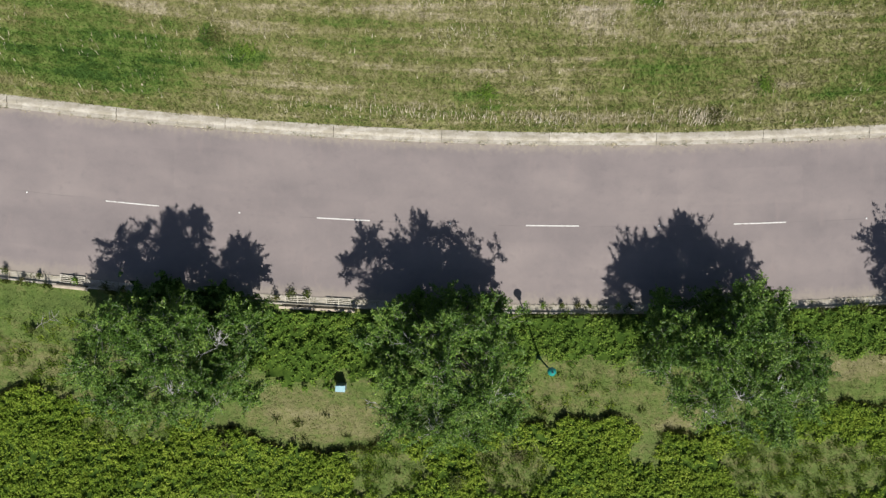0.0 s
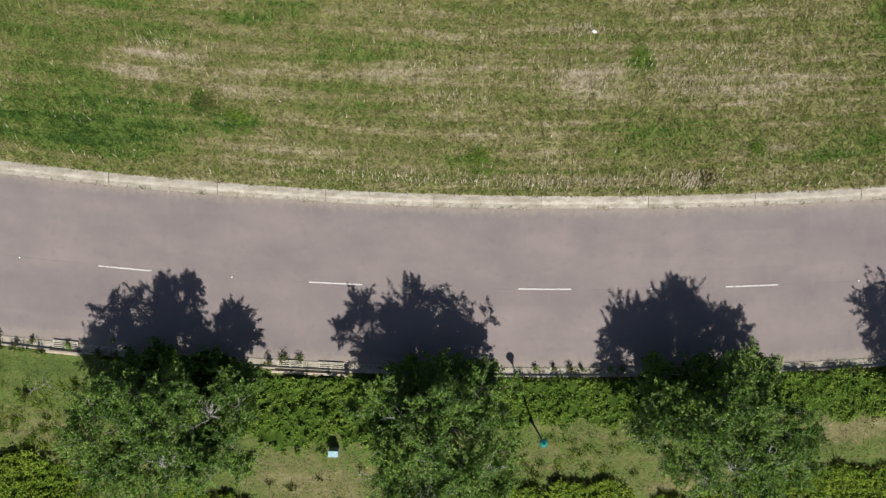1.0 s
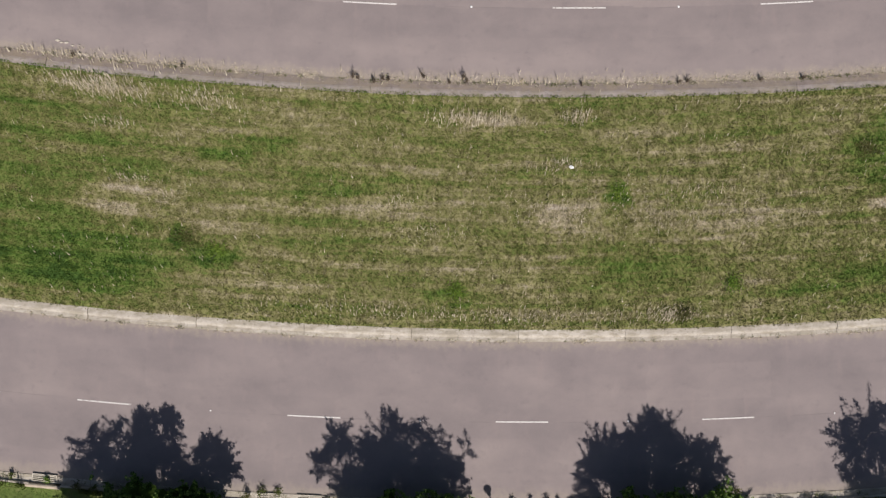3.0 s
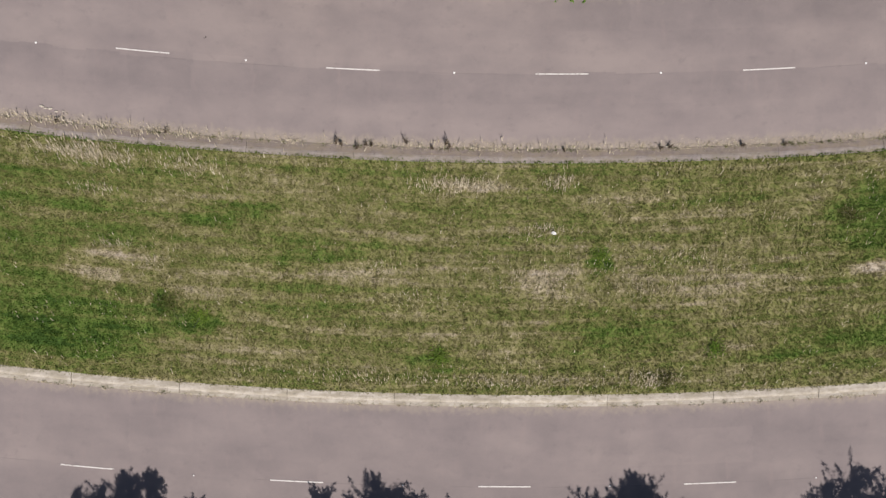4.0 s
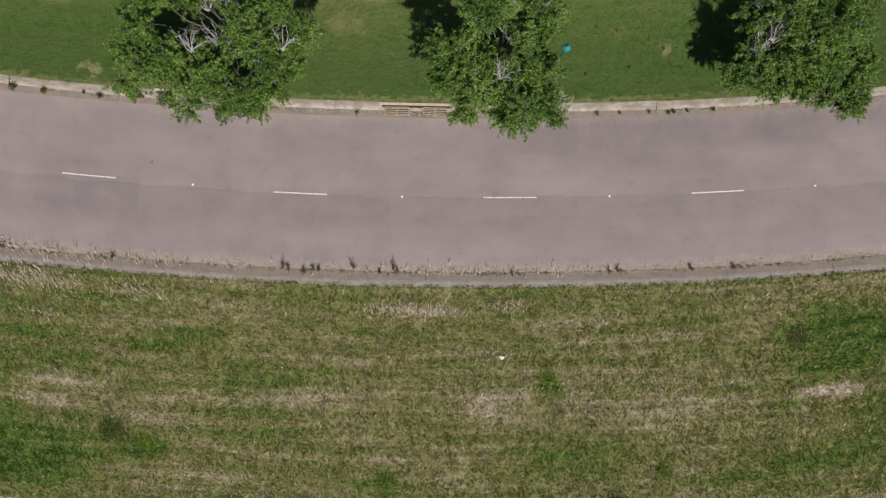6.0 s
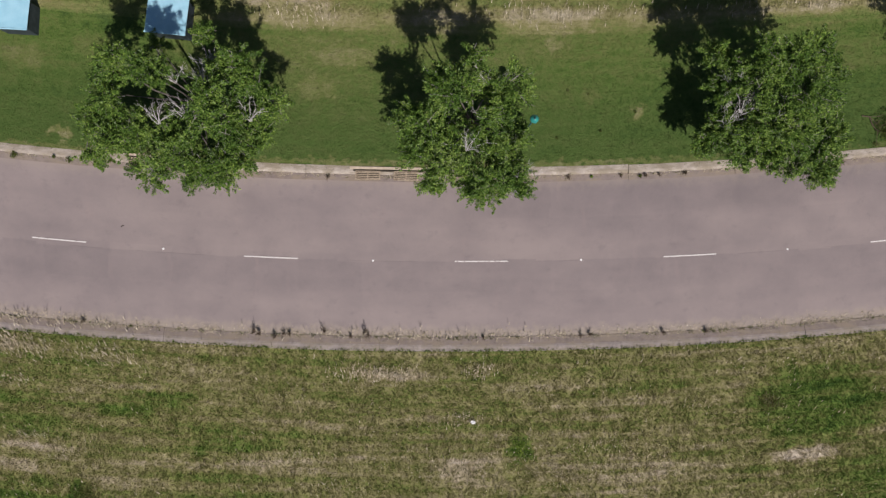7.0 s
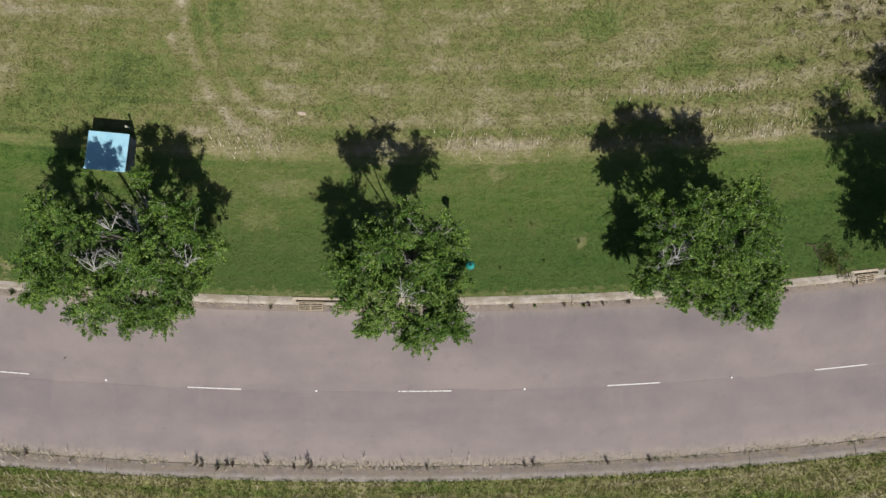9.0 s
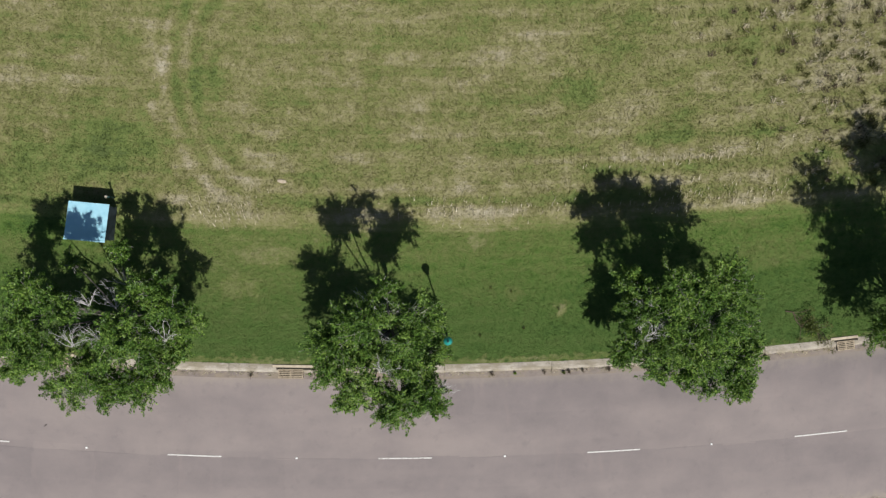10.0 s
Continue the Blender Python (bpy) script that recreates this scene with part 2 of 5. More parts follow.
def asphalt_material():
    m = Nodes("asphalt", 0.88, 0.25)
    pos = m.position()
    x, v = m.along()
    flat = m.node("CombineXYZ", [x, v, 0.0]).outputs[0]
    grain = m.noise(pos, 60, 2)
    mid = m.noise(m.scaled(flat, 0.7, 1.0), 0.42, 6, 0.62)
    lane = m.noise(m.scaled(flat, 0.035, 0.42), 1.0, 2)
    stain = m.noise(m.scaled(flat, 0.8, 1.0), 1.5, 6, 0.7)
    drips = m.noise(m.scaled(flat, 1.6, 0.35), 1.0, 4, 0.6)
    f = m.math("ADD", m.math("MULTIPLY", mid, 0.65), m.math("MULTIPLY", lane, 0.35))
    # each lane was laid on its own and has faded on its own, with a ragged joint between
    block = m.math("SNAP", x, 1.9)
    jog = m.math("MULTIPLY", m.math("SUBTRACT", m.noise(m.node("CombineXYZ", [block, 3.7, 0.0]).outputs[0], 0.83, 1), 0.5), 0.55)
    jog = m.math("ADD", jog, m.math("MULTIPLY", m.math("SUBTRACT", m.noise(flat, 0.9, 4), 0.5), 0.16))
    for line, push in ((S_LINE, 0.0), (N_LINE, 0.10)):
        near = m.math("LESS_THAN", m.math("ABSOLUTE", m.math("SUBTRACT", v, line)), 6.0)
        step = m.math("MULTIPLY", m.span(m.math("SUBTRACT", m.math("ADD", v, jog), line), -0.04, 0.04), near)
        f = m.math("ADD", f, m.math("MULTIPLY", step, m.math("ADD", push, m.math("MULTIPLY", m.math("SUBTRACT", m.noise(m.scaled(flat, 0.12, 0.0), 1.0, 2), 0.46), 0.4))))
    # the older surface by the median has bleached towards its kerb; the far lane is tarrier in the east
    f = m.math("ADD", f, m.math("MULTIPLY", m.span(v, 23.6, 20.8), m.span(v, 19.0, 20.0, 0.0, 0.13)))
    f = m.math("SUBTRACT", f, m.math("MULTIPLY", m.math("MULTIPLY", m.span(v, 25.6, 28.6), m.span(x, 5.0, 15.0)), 0.2))
    patch = m.noise(m.node("CombineXYZ", [m.math("SNAP", m.math("ADD", x, m.math("MULTIPLY", m.noise(flat, 1.4, 3), 0.6)), 3.6), m.math("SNAP", v, 2.1), 0.0]).outputs[0], 0.71, 1)
    f = m.math("ADD", f, m.math("MULTIPLY", m.math("SUBTRACT", patch, 0.5), 0.16))
    colour = m.ramp(f, [(0.28, (0.152, 0.132, 0.133)), (0.5, (0.209, 0.177, 0.173)), (0.74, (0.270, 0.227, 0.214))])
    colour = m.mix(m.span(stain, 0.52, 0.78, 0, 0.45), colour, (0.135, 0.115, 0.12, 1))
    colour = m.mix(m.span(drips, 0.55, 0.8, 0, 0.4), colour, (0.258, 0.208, 0.196, 1))
    colour = m.mix(m.span(grain, 0.35, 0.7, 0, 0.3), colour, (0.27, 0.235, 0.22, 1))
    # worn seam along the middle of both carriageways
    wob = m.math("MULTIPLY", m.math("SUBTRACT", m.noise(flat, 1.3, 3), 0.5), 0.10)
    for line in (S_LINE, N_LINE):
        off = m.math("ABSOLUTE", m.math("SUBTRACT", m.math("ADD", v, wob), line - 0.03))
        seam = m.math("MULTIPLY", m.span(off, 0.005, 0.035, 1, 0), m.span(m.noise(flat, 0.35, 2), 0.48, 0.6))
        colour = m.mix(m.math("MULTIPLY", seam, 0.22), colour, (0.07, 0.065, 0.06, 1))
    # sand swept to the gutters
    edge = None
    for a, sand, far in ((S_ROAD[1], 0.8, 0.0), (N_ROAD[0], 0.85, 0.3), (N_ROAD[1], 0.4, 0.0), (S_ROAD[0], 0.6, 0.1)):
        off = m.math("ABSOLUTE", m.math("SUBTRACT", v, a))
        one = m.span(m.math("ADD", off, m.math("MULTIPLY", m.noise(m.scaled(flat, 1.2, 1.0), 2.2, 5, 0.7), 1.5)), 0.75 + far, 1.5 + far, sand, 0)
        edge = one if edge is None else m.math("ADD", edge, one, True)
    colour = m.mix(m.math("MULTIPLY", edge, 0.72), colour, (0.33, 0.285, 0.225, 1))
    m.bump(grain, 0.35, 0.01)
    return m.done(colour)


def concrete_material(name, light, dark, mud, dirt=0.9):
    m = Nodes(name, 0.9, 0.2)
    pos = m.position()
    n = m.noise(pos, 1.7, 7, 0.72)
    grain = m.noise(pos, 45, 3)
    colour = m.ramp(n, [(0.34, dark), (0.60, light)])
    colour = m.mix(m.span(m.noise(m.scaled(pos, 0.8, 2.2, 1), 1.1, 6, 0.75), 0.42, 0.6, 0, dirt), colour, (*mud, 1))
    colour = m.mix(m.span(m.noise(pos, 6.5, 5, 0.7), 0.56, 0.70, 0, 0.6), colour, (0.10, 0.09, 0.07, 1))
    colour = m.mix(m.math("MULTIPLY", m.random(), 0.22), colour, (0.2, 0.18, 0.15, 1))
    colour = m.mix(m.span(grain, 0.5, 0.75, 0, 0.3), colour, (0.16, 0.14, 0.12, 1))
    m.bump(grain, 0.4, 0.01)
    return m.done(colour)


def leaf_material(name, dark, mid, light, through=0.25, rough=0.55):
    m = Nodes(name, rough, 0.2)
    f = m.math("ADD", m.math("MULTIPLY", m.island(), 0.5), m.math("MULTIPLY", m.noise(m.position(), 0.55, 5, 0.7), 1.15))
    f = m.math("SUBTRACT", f, 0.32)
    # the palest stop puts white-grey leaf glints into the colour
    pale = tuple(0.7 * c + 0.18 for c in light)
    colour = m.ramp(f, [(0.12, dark), (0.5, mid), (0.86, light), (1.0, pale)])
    m.put(m.shader.inputs["Base Color"], colour)
    glow = m.node("BsdfTranslucent", {"Color": m.mix(0.5, colour, (0.16, 0.22, 0.03, 1))}).outputs[0]
    both = m.node("MixShader", [through, m.shader.outputs[0], glow]).outputs[0]
    m.put(m.tree.nodes["Material Output"].inputs["Surface"], both)
    return m.mat


def plain_material(name, a, b, rough=0.6, scale=8.0, metal=0.0, spec=0.4, bump=0.2):
    m = Nodes(name, rough, spec)
    n = m.noise(m.position(), scale, 4, 0.6)
    m.shader.inputs["Metallic"].default_value = metal
    m.bump(m.noise(m.position(), scale * 6, 2), bump, 0.005)
    return m.done(m.ramp(n, [(0.35, a), (0.65, b)]))


def paint_material():
    m = Nodes("road_paint", 0.7, 0.3)
    pos = m.position()
    wear = m.noise(pos, 7, 4, 0.7)
    bare = m.math("MULTIPLY", m.random(), 0.05)
    colour = m.mix(m.span(m.math("SUBTRACT", wear, bare), 0.32, 0.42, 1, 0), (0.60, 0.58, 0.55, 1), (0.24, 0.2, 0.19, 1))
    return m.done(colour)


MAT_ASPHALT = asphalt_material()
MAT_KERB_PALE = concrete_material("kerb_concrete", (0.49, 0.45, 0.385), (0.35, 0.315, 0.265), (0.28, 0.25, 0.185), 0.7)
MAT_KERB_GREY = concrete_material("weathered_concrete", (0.34, 0.30, 0.275), (0.22, 0.192, 0.185), (0.25, 0.215, 0.165))
MAT_KERB_TAN = concrete_material("stained_concrete", (0.43, 0.385, 0.325), (0.28, 0.245, 0.21), (0.25, 0.215, 0.155))
MAT_CHANNEL = concrete_material("dirty_gutter", (0.24, 0.20, 0.18), (0.16, 0.13, 0.12), (0.25, 0.205, 0.155))
MAT_BED = plain_material("joint_earth", (0.16, 0.135, 0.10), (0.25, 0.215, 0.16), 0.95, 5)
MAT_PAINT = paint_material()
MAT_LEAF = leaf_material("tree_leaves", (0.022, 0.052, 0.008), (0.071, 0.144, 0.022), (0.25, 0.36, 0.072), 0.13, 0.45)
MAT_SHRUB = leaf_material("shrub_leaves", (0.045, 0.100, 0.012), (0.108, 0.185, 0.022), (0.22, 0.30, 0.046), 0.2, 0.75)
MAT_BANK = leaf_material("bank_leaves", (0.070, 0.130, 0.010), (0.165, 0.245, 0.022), (0.31, 0.38, 0.048), 0.25, 0.75)
MAT_WEED = leaf_material("weed_leaves", (0.036, 0.052, 0.010), (0.066, 0.086, 0.016), (0.115, 0.13, 0.03))
MAT_SCRUB = leaf_material("brown_green_scrub", (0.046, 0.050, 0.012), (0.082, 0.084, 0.024), (0.14, 0.13, 0.05))
MAT_STRAW = leaf_material("straw", (0.32, 0.27, 0.17), (0.48, 0.42, 0.30), (0.66, 0.60, 0.48), 0.15, 0.8)
MAT_BARK = plain_material("grey_bark", (0.08, 0.07, 0.058), (0.17, 0.155, 0.135), 0.9, 12)
MAT_BROWN = plain_material("dry_brown_stems", (0.06, 0.045, 0.03), (0.12, 0.09, 0.06), 0.9, 10)
MAT_TWIG = plain_material("grey_twigs", (0.17, 0.16, 0.145), (0.32, 0.30, 0.28), 0.9, 9)
MAT_DEAD = plain_material("bleached_twigs", (0.33, 0.32, 0.31), (0.50, 0.485, 0.47), 0.85, 14)
# dark green inner leaves, deepened to stand for shade between leaf heads
MAT_CORE_SHADE = plain_material("shrub_core_shade", (0.028, 0.054, 0.009), (0.062, 0.102, 0.017), 1.0, 3, 0.0, 0.05)
MAT_TIN = plain_material("pale_blue_sheet", (0.29, 0.55, 0.66), (0.37, 0.63, 0.73), 0.45, 1.6, 0.0, 0.5, 0.05)
# hut walls darkened in their colour to match the shade beside the roof
MAT_SHED_WALL = plain_material("shade_dark_boards", (0.02, 0.03, 0.035), (0.04, 0.055, 0.065), 0.7, 3)
MAT_TURQUOISE = plain_material("turquoise_enamel", (0.015, 0.20, 0.18), (0.025, 0.27, 0.235), 0.35, 5, 0.0, 0.5, 0.02)
MAT_POLE = plain_material("dark_green_steel", (0.02, 0.06, 0.06), (0.035, 0.095, 0.095), 0.5, 6, 0.3)
MAT_GLASS = plain_material("frosted_lantern", (0.45, 0.5, 0.5), (0.6, 0.64, 0.62), 0.3, 5)
MAT_IRON = plain_material("sun_bleached_grating", (0.26, 0.205, 0.14), (0.42, 0.345, 0.25), 0.75, 9)
MAT_GRATE = plain_material("chalky_grating", (0.36, 0.33, 0.26), (0.54, 0.50, 0.42), 0.8, 9)
# near black: painted shade of the drain openings, and the lump's own colour
MAT_PIT_SHADE_LUMP = plain_material("drain_pit_shade_and_lump", (0.018, 0.016, 0.012), (0.045, 0.038, 0.026), 0.95, 6)
MAT_LINTEL = plain_material("pale_lintel", (0.38, 0.31, 0.23), (0.52, 0.44, 0.34), 0.9, 4)
MAT_WHITE = plain_material("bleached_white", (0.62, 0.62, 0.60), (0.80, 0.80, 0.78), 0.6, 10)
MAT_CABINET = plain_material("grey_steel", (0.25, 0.29, 0.30), (0.34, 0.38, 0.39), 0.5, 4)
MAT_CABINET_TOP = plain_material("pale_blue_lid", (0.25, 0.42, 0.46), (0.33, 0.50, 0.54), 0.45, 4)


# ---- mesh tools ----
def mesh_object(name, verts, faces, material, parent=None, smooth=False, label=""):
    me = bpy.data.meshes.new(name)
    me.from_pydata([tuple(v) for v in verts], [], faces)
    me.materials.append(material)
    if smooth:
        me.polygons.foreach_set("use_smooth", [True] * len(me.polygons))
    ob = new(name, me)
    ob.parent = parent
    return tagged(ob, label)


def part(name, bm, material, parent, label="", smooth=False):
    me = bpy.data.meshes.new(name)
    bm.to_mesh(me)
    bm.free()
    me.materials.append(material)
    if smooth:
        me.polygons.foreach_set("use_smooth", [True] * len(me.polygons))
    ob = new(name, me)
    ob.parent = parent
    return tagged(ob, label)


def empty(name, m, label, category, group="", kind=""):
    ob = new(name)
    ob.empty_display_size = 0.2
    ob.matrix_basis = m
    return tagged(ob, label, category, group, kind)


def box(bm, x0, x1, y0, y1, z0, z1, bevel=0.0):
    made = bmesh.ops.create_cube(bm, size=1.0, matrix=Matrix.Translation(((x0 + x1) / 2, (y0 + y1) / 2, (z0 + z1) / 2))
                                 @ Matrix.Diagonal((x1 - x0, y1 - y0, z1 - z0, 1)))
    if bevel:
        edges = {e for v in made["verts"] for e in v.link_edges}
        bmesh.ops.bevel(bm, geom=list(edges), offset=bevel, segments=1, affect="EDGES")
    return bm


def lathe(bm, profile, sides=20):
    """Turns rows of (radius, z) about z."""
    rings = [[bm.verts.new((r * math.cos(2 * math.pi * k / sides), r * math.sin(2 * math.pi * k / sides), z)) for k in range(sides)]
             for r, z in profile]
    for a, b in zip(rings, rings[1:]):
        for k in range(sides):
            bm.faces.new((a[k], a[(k + 1) % sides], b[(k + 1) % sides], b[k]))
    bm.faces.new(rings[0][::-1])
    bm.faces.new(rings[-1])
    return bm


def leaf_cloud(name, corners, material, parent=None):
    """One mesh of many loose three- or four-cornered pieces: corners (n, 3 or 4, 3)."""
    n, c = corners.shape[:2]
    me = bpy.data.meshes.new(name)
    me.vertices.add(c * n)
    me.vertices.foreach_set("co", np.ascontiguousarray(corners, dtype=np.float32).ravel())
    me.loops.add(c * n)
    me.loops.foreach_set("vertex_index", np.arange(c * n, dtype=np.int32))
    me.polygons.add(n)
    me.polygons.foreach_set("loop_start", np.arange(0, c * n, c, dtype=np.int32))
    me.update(calc_edges=True)
    me.validate()
    me.materials.append(material)
    ob = new(name, me)
    ob.parent = parent
    return ob


def unit(a):
    return a / np.maximum(np.linalg.norm(a, axis=-1, keepdims=True), 1e-9)


def leaves_at(rng, centres, size, lift=0.35, slim=0.55, way=0.0, plain=False):
    """Pointed leaves round the centres; lift: how much they face up; way: where they point; plain: three corners only."""
    n = len(centres)
    along = unit(rng.normal(size=(n, 3)) * (1, 1, 0.55) + way)
    up = unit(rng.normal(size=(n, 3)) + (0.12, -0.35, lift * 3))
    side = unit(np.cross(up, along))
    s = (size * rng.uniform(0.65, 1.35, n))[:, None]
    tip = along * s
    if plain:
        return np.stack([centres - tip * 0.5 - side * s * slim * 0.5, centres - tip * 0.5 + side * s * slim * 0.5, centres + tip * 0.5], 1)
    droop = np.cross(along, side) * s * 0.12
    return np.stack([centres - tip * 0.5, centres + side * s * slim * 0.5 + droop, centres + tip * 0.5, centres - side * s * slim * 0.5 + droop], 1)


def tube(verts, faces, points, radii, sides=6):
    """Adds a tapered limb through the points to the lists."""
    start = len(verts)
    for k, (p, r) in enumerate(zip(points, radii)):
        p = Vector(p)
        way = (Vector(points[min(k + 1, len(points) - 1)]) - Vector(points[max(k - 1, 0)])).normalized()
        a = way.orthogonal().normalized()
        b = way.cross(a)
        for s in range(sides):
            ang = 2 * math.pi * s / sides
            verts.append(p + a * (r * math.cos(ang)) + b * (r * math.sin(ang)))
    for k in range(len(points) - 1):
        for s in range(sides):
            i, j = start + k * sides, start + (k + 1) * sides
            faces.append((i + s, i + (s + 1) % sides, j + (s + 1) % sides, j + s))
    faces.append(tuple(range(len(verts) - sides, len(verts))))
    faces.append(tuple(range(start + sides - 1, start - 1, -1)))


# ---- ground, roads, kerbs ----
def strip(name, xs, vs, zs, material, label, category):
    verts = [(x, float(arc(x, v)), z) for x in xs for v, z in zip(vs, zs)]
    n = len(vs)
    faces = [(i * n + j, (i + 1) * n + j, (i + 1) * n + j + 1, i * n + j + 1) for i in range(len(xs) - 1) for j in range(n - 1)]
    return tagged(mesh_object(name, verts, faces, material), label, category, "", "structure")


FAR = [2500, 1500, 900, 500, 300, 200, 150, 120, 100]
XS = [-f for f in FAR] + list(range(-80, 101, 2)) + FAR[::-1][1:]
V_ROWS = ([(-v, LAWN) for v in (2500, 1200, 500, 200, 90, 50, 30, 20, 14, 10, 7, 5)] + [(-4.10, LAWN), (-3.98, -0.10)]
          + [(6.18, -0.10), (6.30, LAWN), (9, LAWN + 0.05), (13, LAWN + 0.09), (17, LAWN + 0.05), (19.72, LAWN), (19.85, -0.10)]
          + [(30.05, -0.10), (30.18, LAWN), (32, LAWN), (36, LAWN)] + [(v, LAWN) for v in (42, 50, 60, 90, 160, 400, 1000, 2500)])
strip("ground", XS, [v for v, z in V_ROWS], [z for v, z in V_ROWS], MAT_TURF, "mown verge and dry grassland with green patches", "grass ground")
ROAD_XS = list(range(-300, -80, 20)) + list(range(-80, 101, 2)) + list(range(120, 321, 20))
for nm, (lo, hi) in (("road_south", S_ROAD), ("road_north", N_ROAD)):
    mid = (lo + hi) / 2
    strip(nm, ROAD_XS, [lo, lo + 2, mid, hi - 2, hi], [-0.03, -0.01, 0.0, -0.01, -0.03], MAT_ASPHALT,
          "faded pinkish grey asphalt carriageway with dusty edges", "road")

KERB_STEP = 6.15


def kerb_line(name, v_back, side, profile, x_joint, material, label, channel=()):
    """A cast kerb in lengths; side +1: it steps up towards +y. profile: rows of (distance from the back, height)."""
    xs = list(range(-80, 101, 4))
    deep = max(d for d, _ in profile)
    inner = [v_back - side * 0.06, v_back - side * (deep - 0.03)]
    line = strip(name, xs, sorted(inner), [-0.09, -0.012] if side < 0 else [-0.012, -0.09], MAT_BED, label, "kerb")
    me = None
    for k in range(-9, 15):
        x = x_joint + (k + 0.5) * KERB_STEP
        if me is None:
            verts, n, cuts = [], len(profile), 6
            r = BEND_R - v_back
            for c in range(cuts + 1):
                u = (c / cuts - 0.5) * (KERB_STEP - 0.014)
                for d, z in profile:
                    verts.append((u, -side * d + u * u / (2 * r), z))
            faces = [(c * n + j, (c + 1) * n + j, (c + 1) * n + (j + 1) % n, c * n + (j + 1) % n) for c in range(cuts) for j in range(n)]
            faces += [tuple(range(n)), tuple(range(cuts * n + n - 1, cuts * n - 1, -1))]
            if side > 0:
                faces = [f[::-1] for f in faces]
            me = bpy.data.meshes.new("kerb_length")
            me.from_pydata(verts, [], faces)
            me.materials.append(material)
            me.materials.append(MAT_CHANNEL)
            for c in range(cuts):
                for j in channel:
                    me.polygons[c * n + j].material_index = 1
        ob = new("kerb_length", me)
        ob.parent = line
        wob = random.uniform(-0.012, 0.012)
        ob.matrix_basis = pose(x, float(arc(x, v_back)) + wob, random.uniform(-0.004, 0.004), 0, 0, math.degrees(arc_turn(x, v_back)) + random.uniform(-0.08, 0.08))
    return line


WIDE = [(0.0, -0.12), (0.0, 0.100), (0.03, 0.108), (0.30, 0.106), (0.37, 0.088), (0.48, 0.012), (0.72, 0.004), (0.72, -0.12)]
BROAD = WIDE[:6] + [(0.86, 0.004), (0.86, -0.12)]
NARROW = [(0.0, -0.12), (0.0, 0.13), (0.02, 0.145), (0.09, 0.145), (0.11, 0.13), (0.13, 0.010), (0.52, 0.002), (0.52, -0.12)]
WORN = [(0.0, -0.12), (0.0, 0.095), (0.03, 0.105), (0.30, 0.095), (0.40, 0.07), (0.72, 0.012), (0.84, 0.004), (0.84, -0.12)]
kerb_line("kerb_south", -4.08, -1, NARROW, -11.8, MAT_KERB_PALE, "narrow weathered concrete kerb below the shrub bank")
kerb_line("kerb_median_south", 6.33, 1, WIDE, -11.8, MAT_KERB_PALE, "pale sunlit concrete kerb along the median")
kerb_line("kerb_median_north", 19.66, -1, WORN, -8.0, MAT_KERB_GREY, "weathered grey concrete kerb with weeds in the gutter", (4, 5, 6))
kerb_line("kerb_north", 30.22, 1, BROAD, -6.0, MAT_KERB_TAN, "weathered concrete kerb with a dirty channel beside the verge", (5, 6))


def lane_dash(x0, x1, v, width=0.07):
    cuts, top = 5, 0.012
    verts, xc = [], (x0 + x1) / 2
    for c in range(cuts + 1):
        x = x0 + (x1 - x0) * c / cuts
        for o, z in ((-1, -0.005), (-1, top), (1, top), (1, -0.005)):
            verts.append((x - xc, float(arc(x, v + o * width / 2)) - float(arc(xc, v)), z))
    faces = [(c * 4 + j, (c + 1) * 4 + j, (c + 1) * 4 + j + 1, c * 4 + j + 1) for c in range(cuts) for j in range(3)]
    faces += [(0, 1, 2, 3), (cuts * 4 + 3, cuts * 4 + 2, cuts * 4 + 1, cuts * 4)]
    ob = mesh_object("lane_marking", verts, faces, MAT_PAINT)
    ob.location = (xc, float(arc(xc, v)), 0)
    return tagged(ob, "white painted centre dash on grey asphalt", "lane marking", "centre line dashes")


for k in range(-3, 6):
    lane_dash(-18.63 + 11.98 * k, -15.6 + 11.98 * k, S_LINE)
    lane_dash(-15.42 + 12.03 * k, -12.37 + 12.03 * k, N_LINE + (0.19 if k == 0 else 0.0))

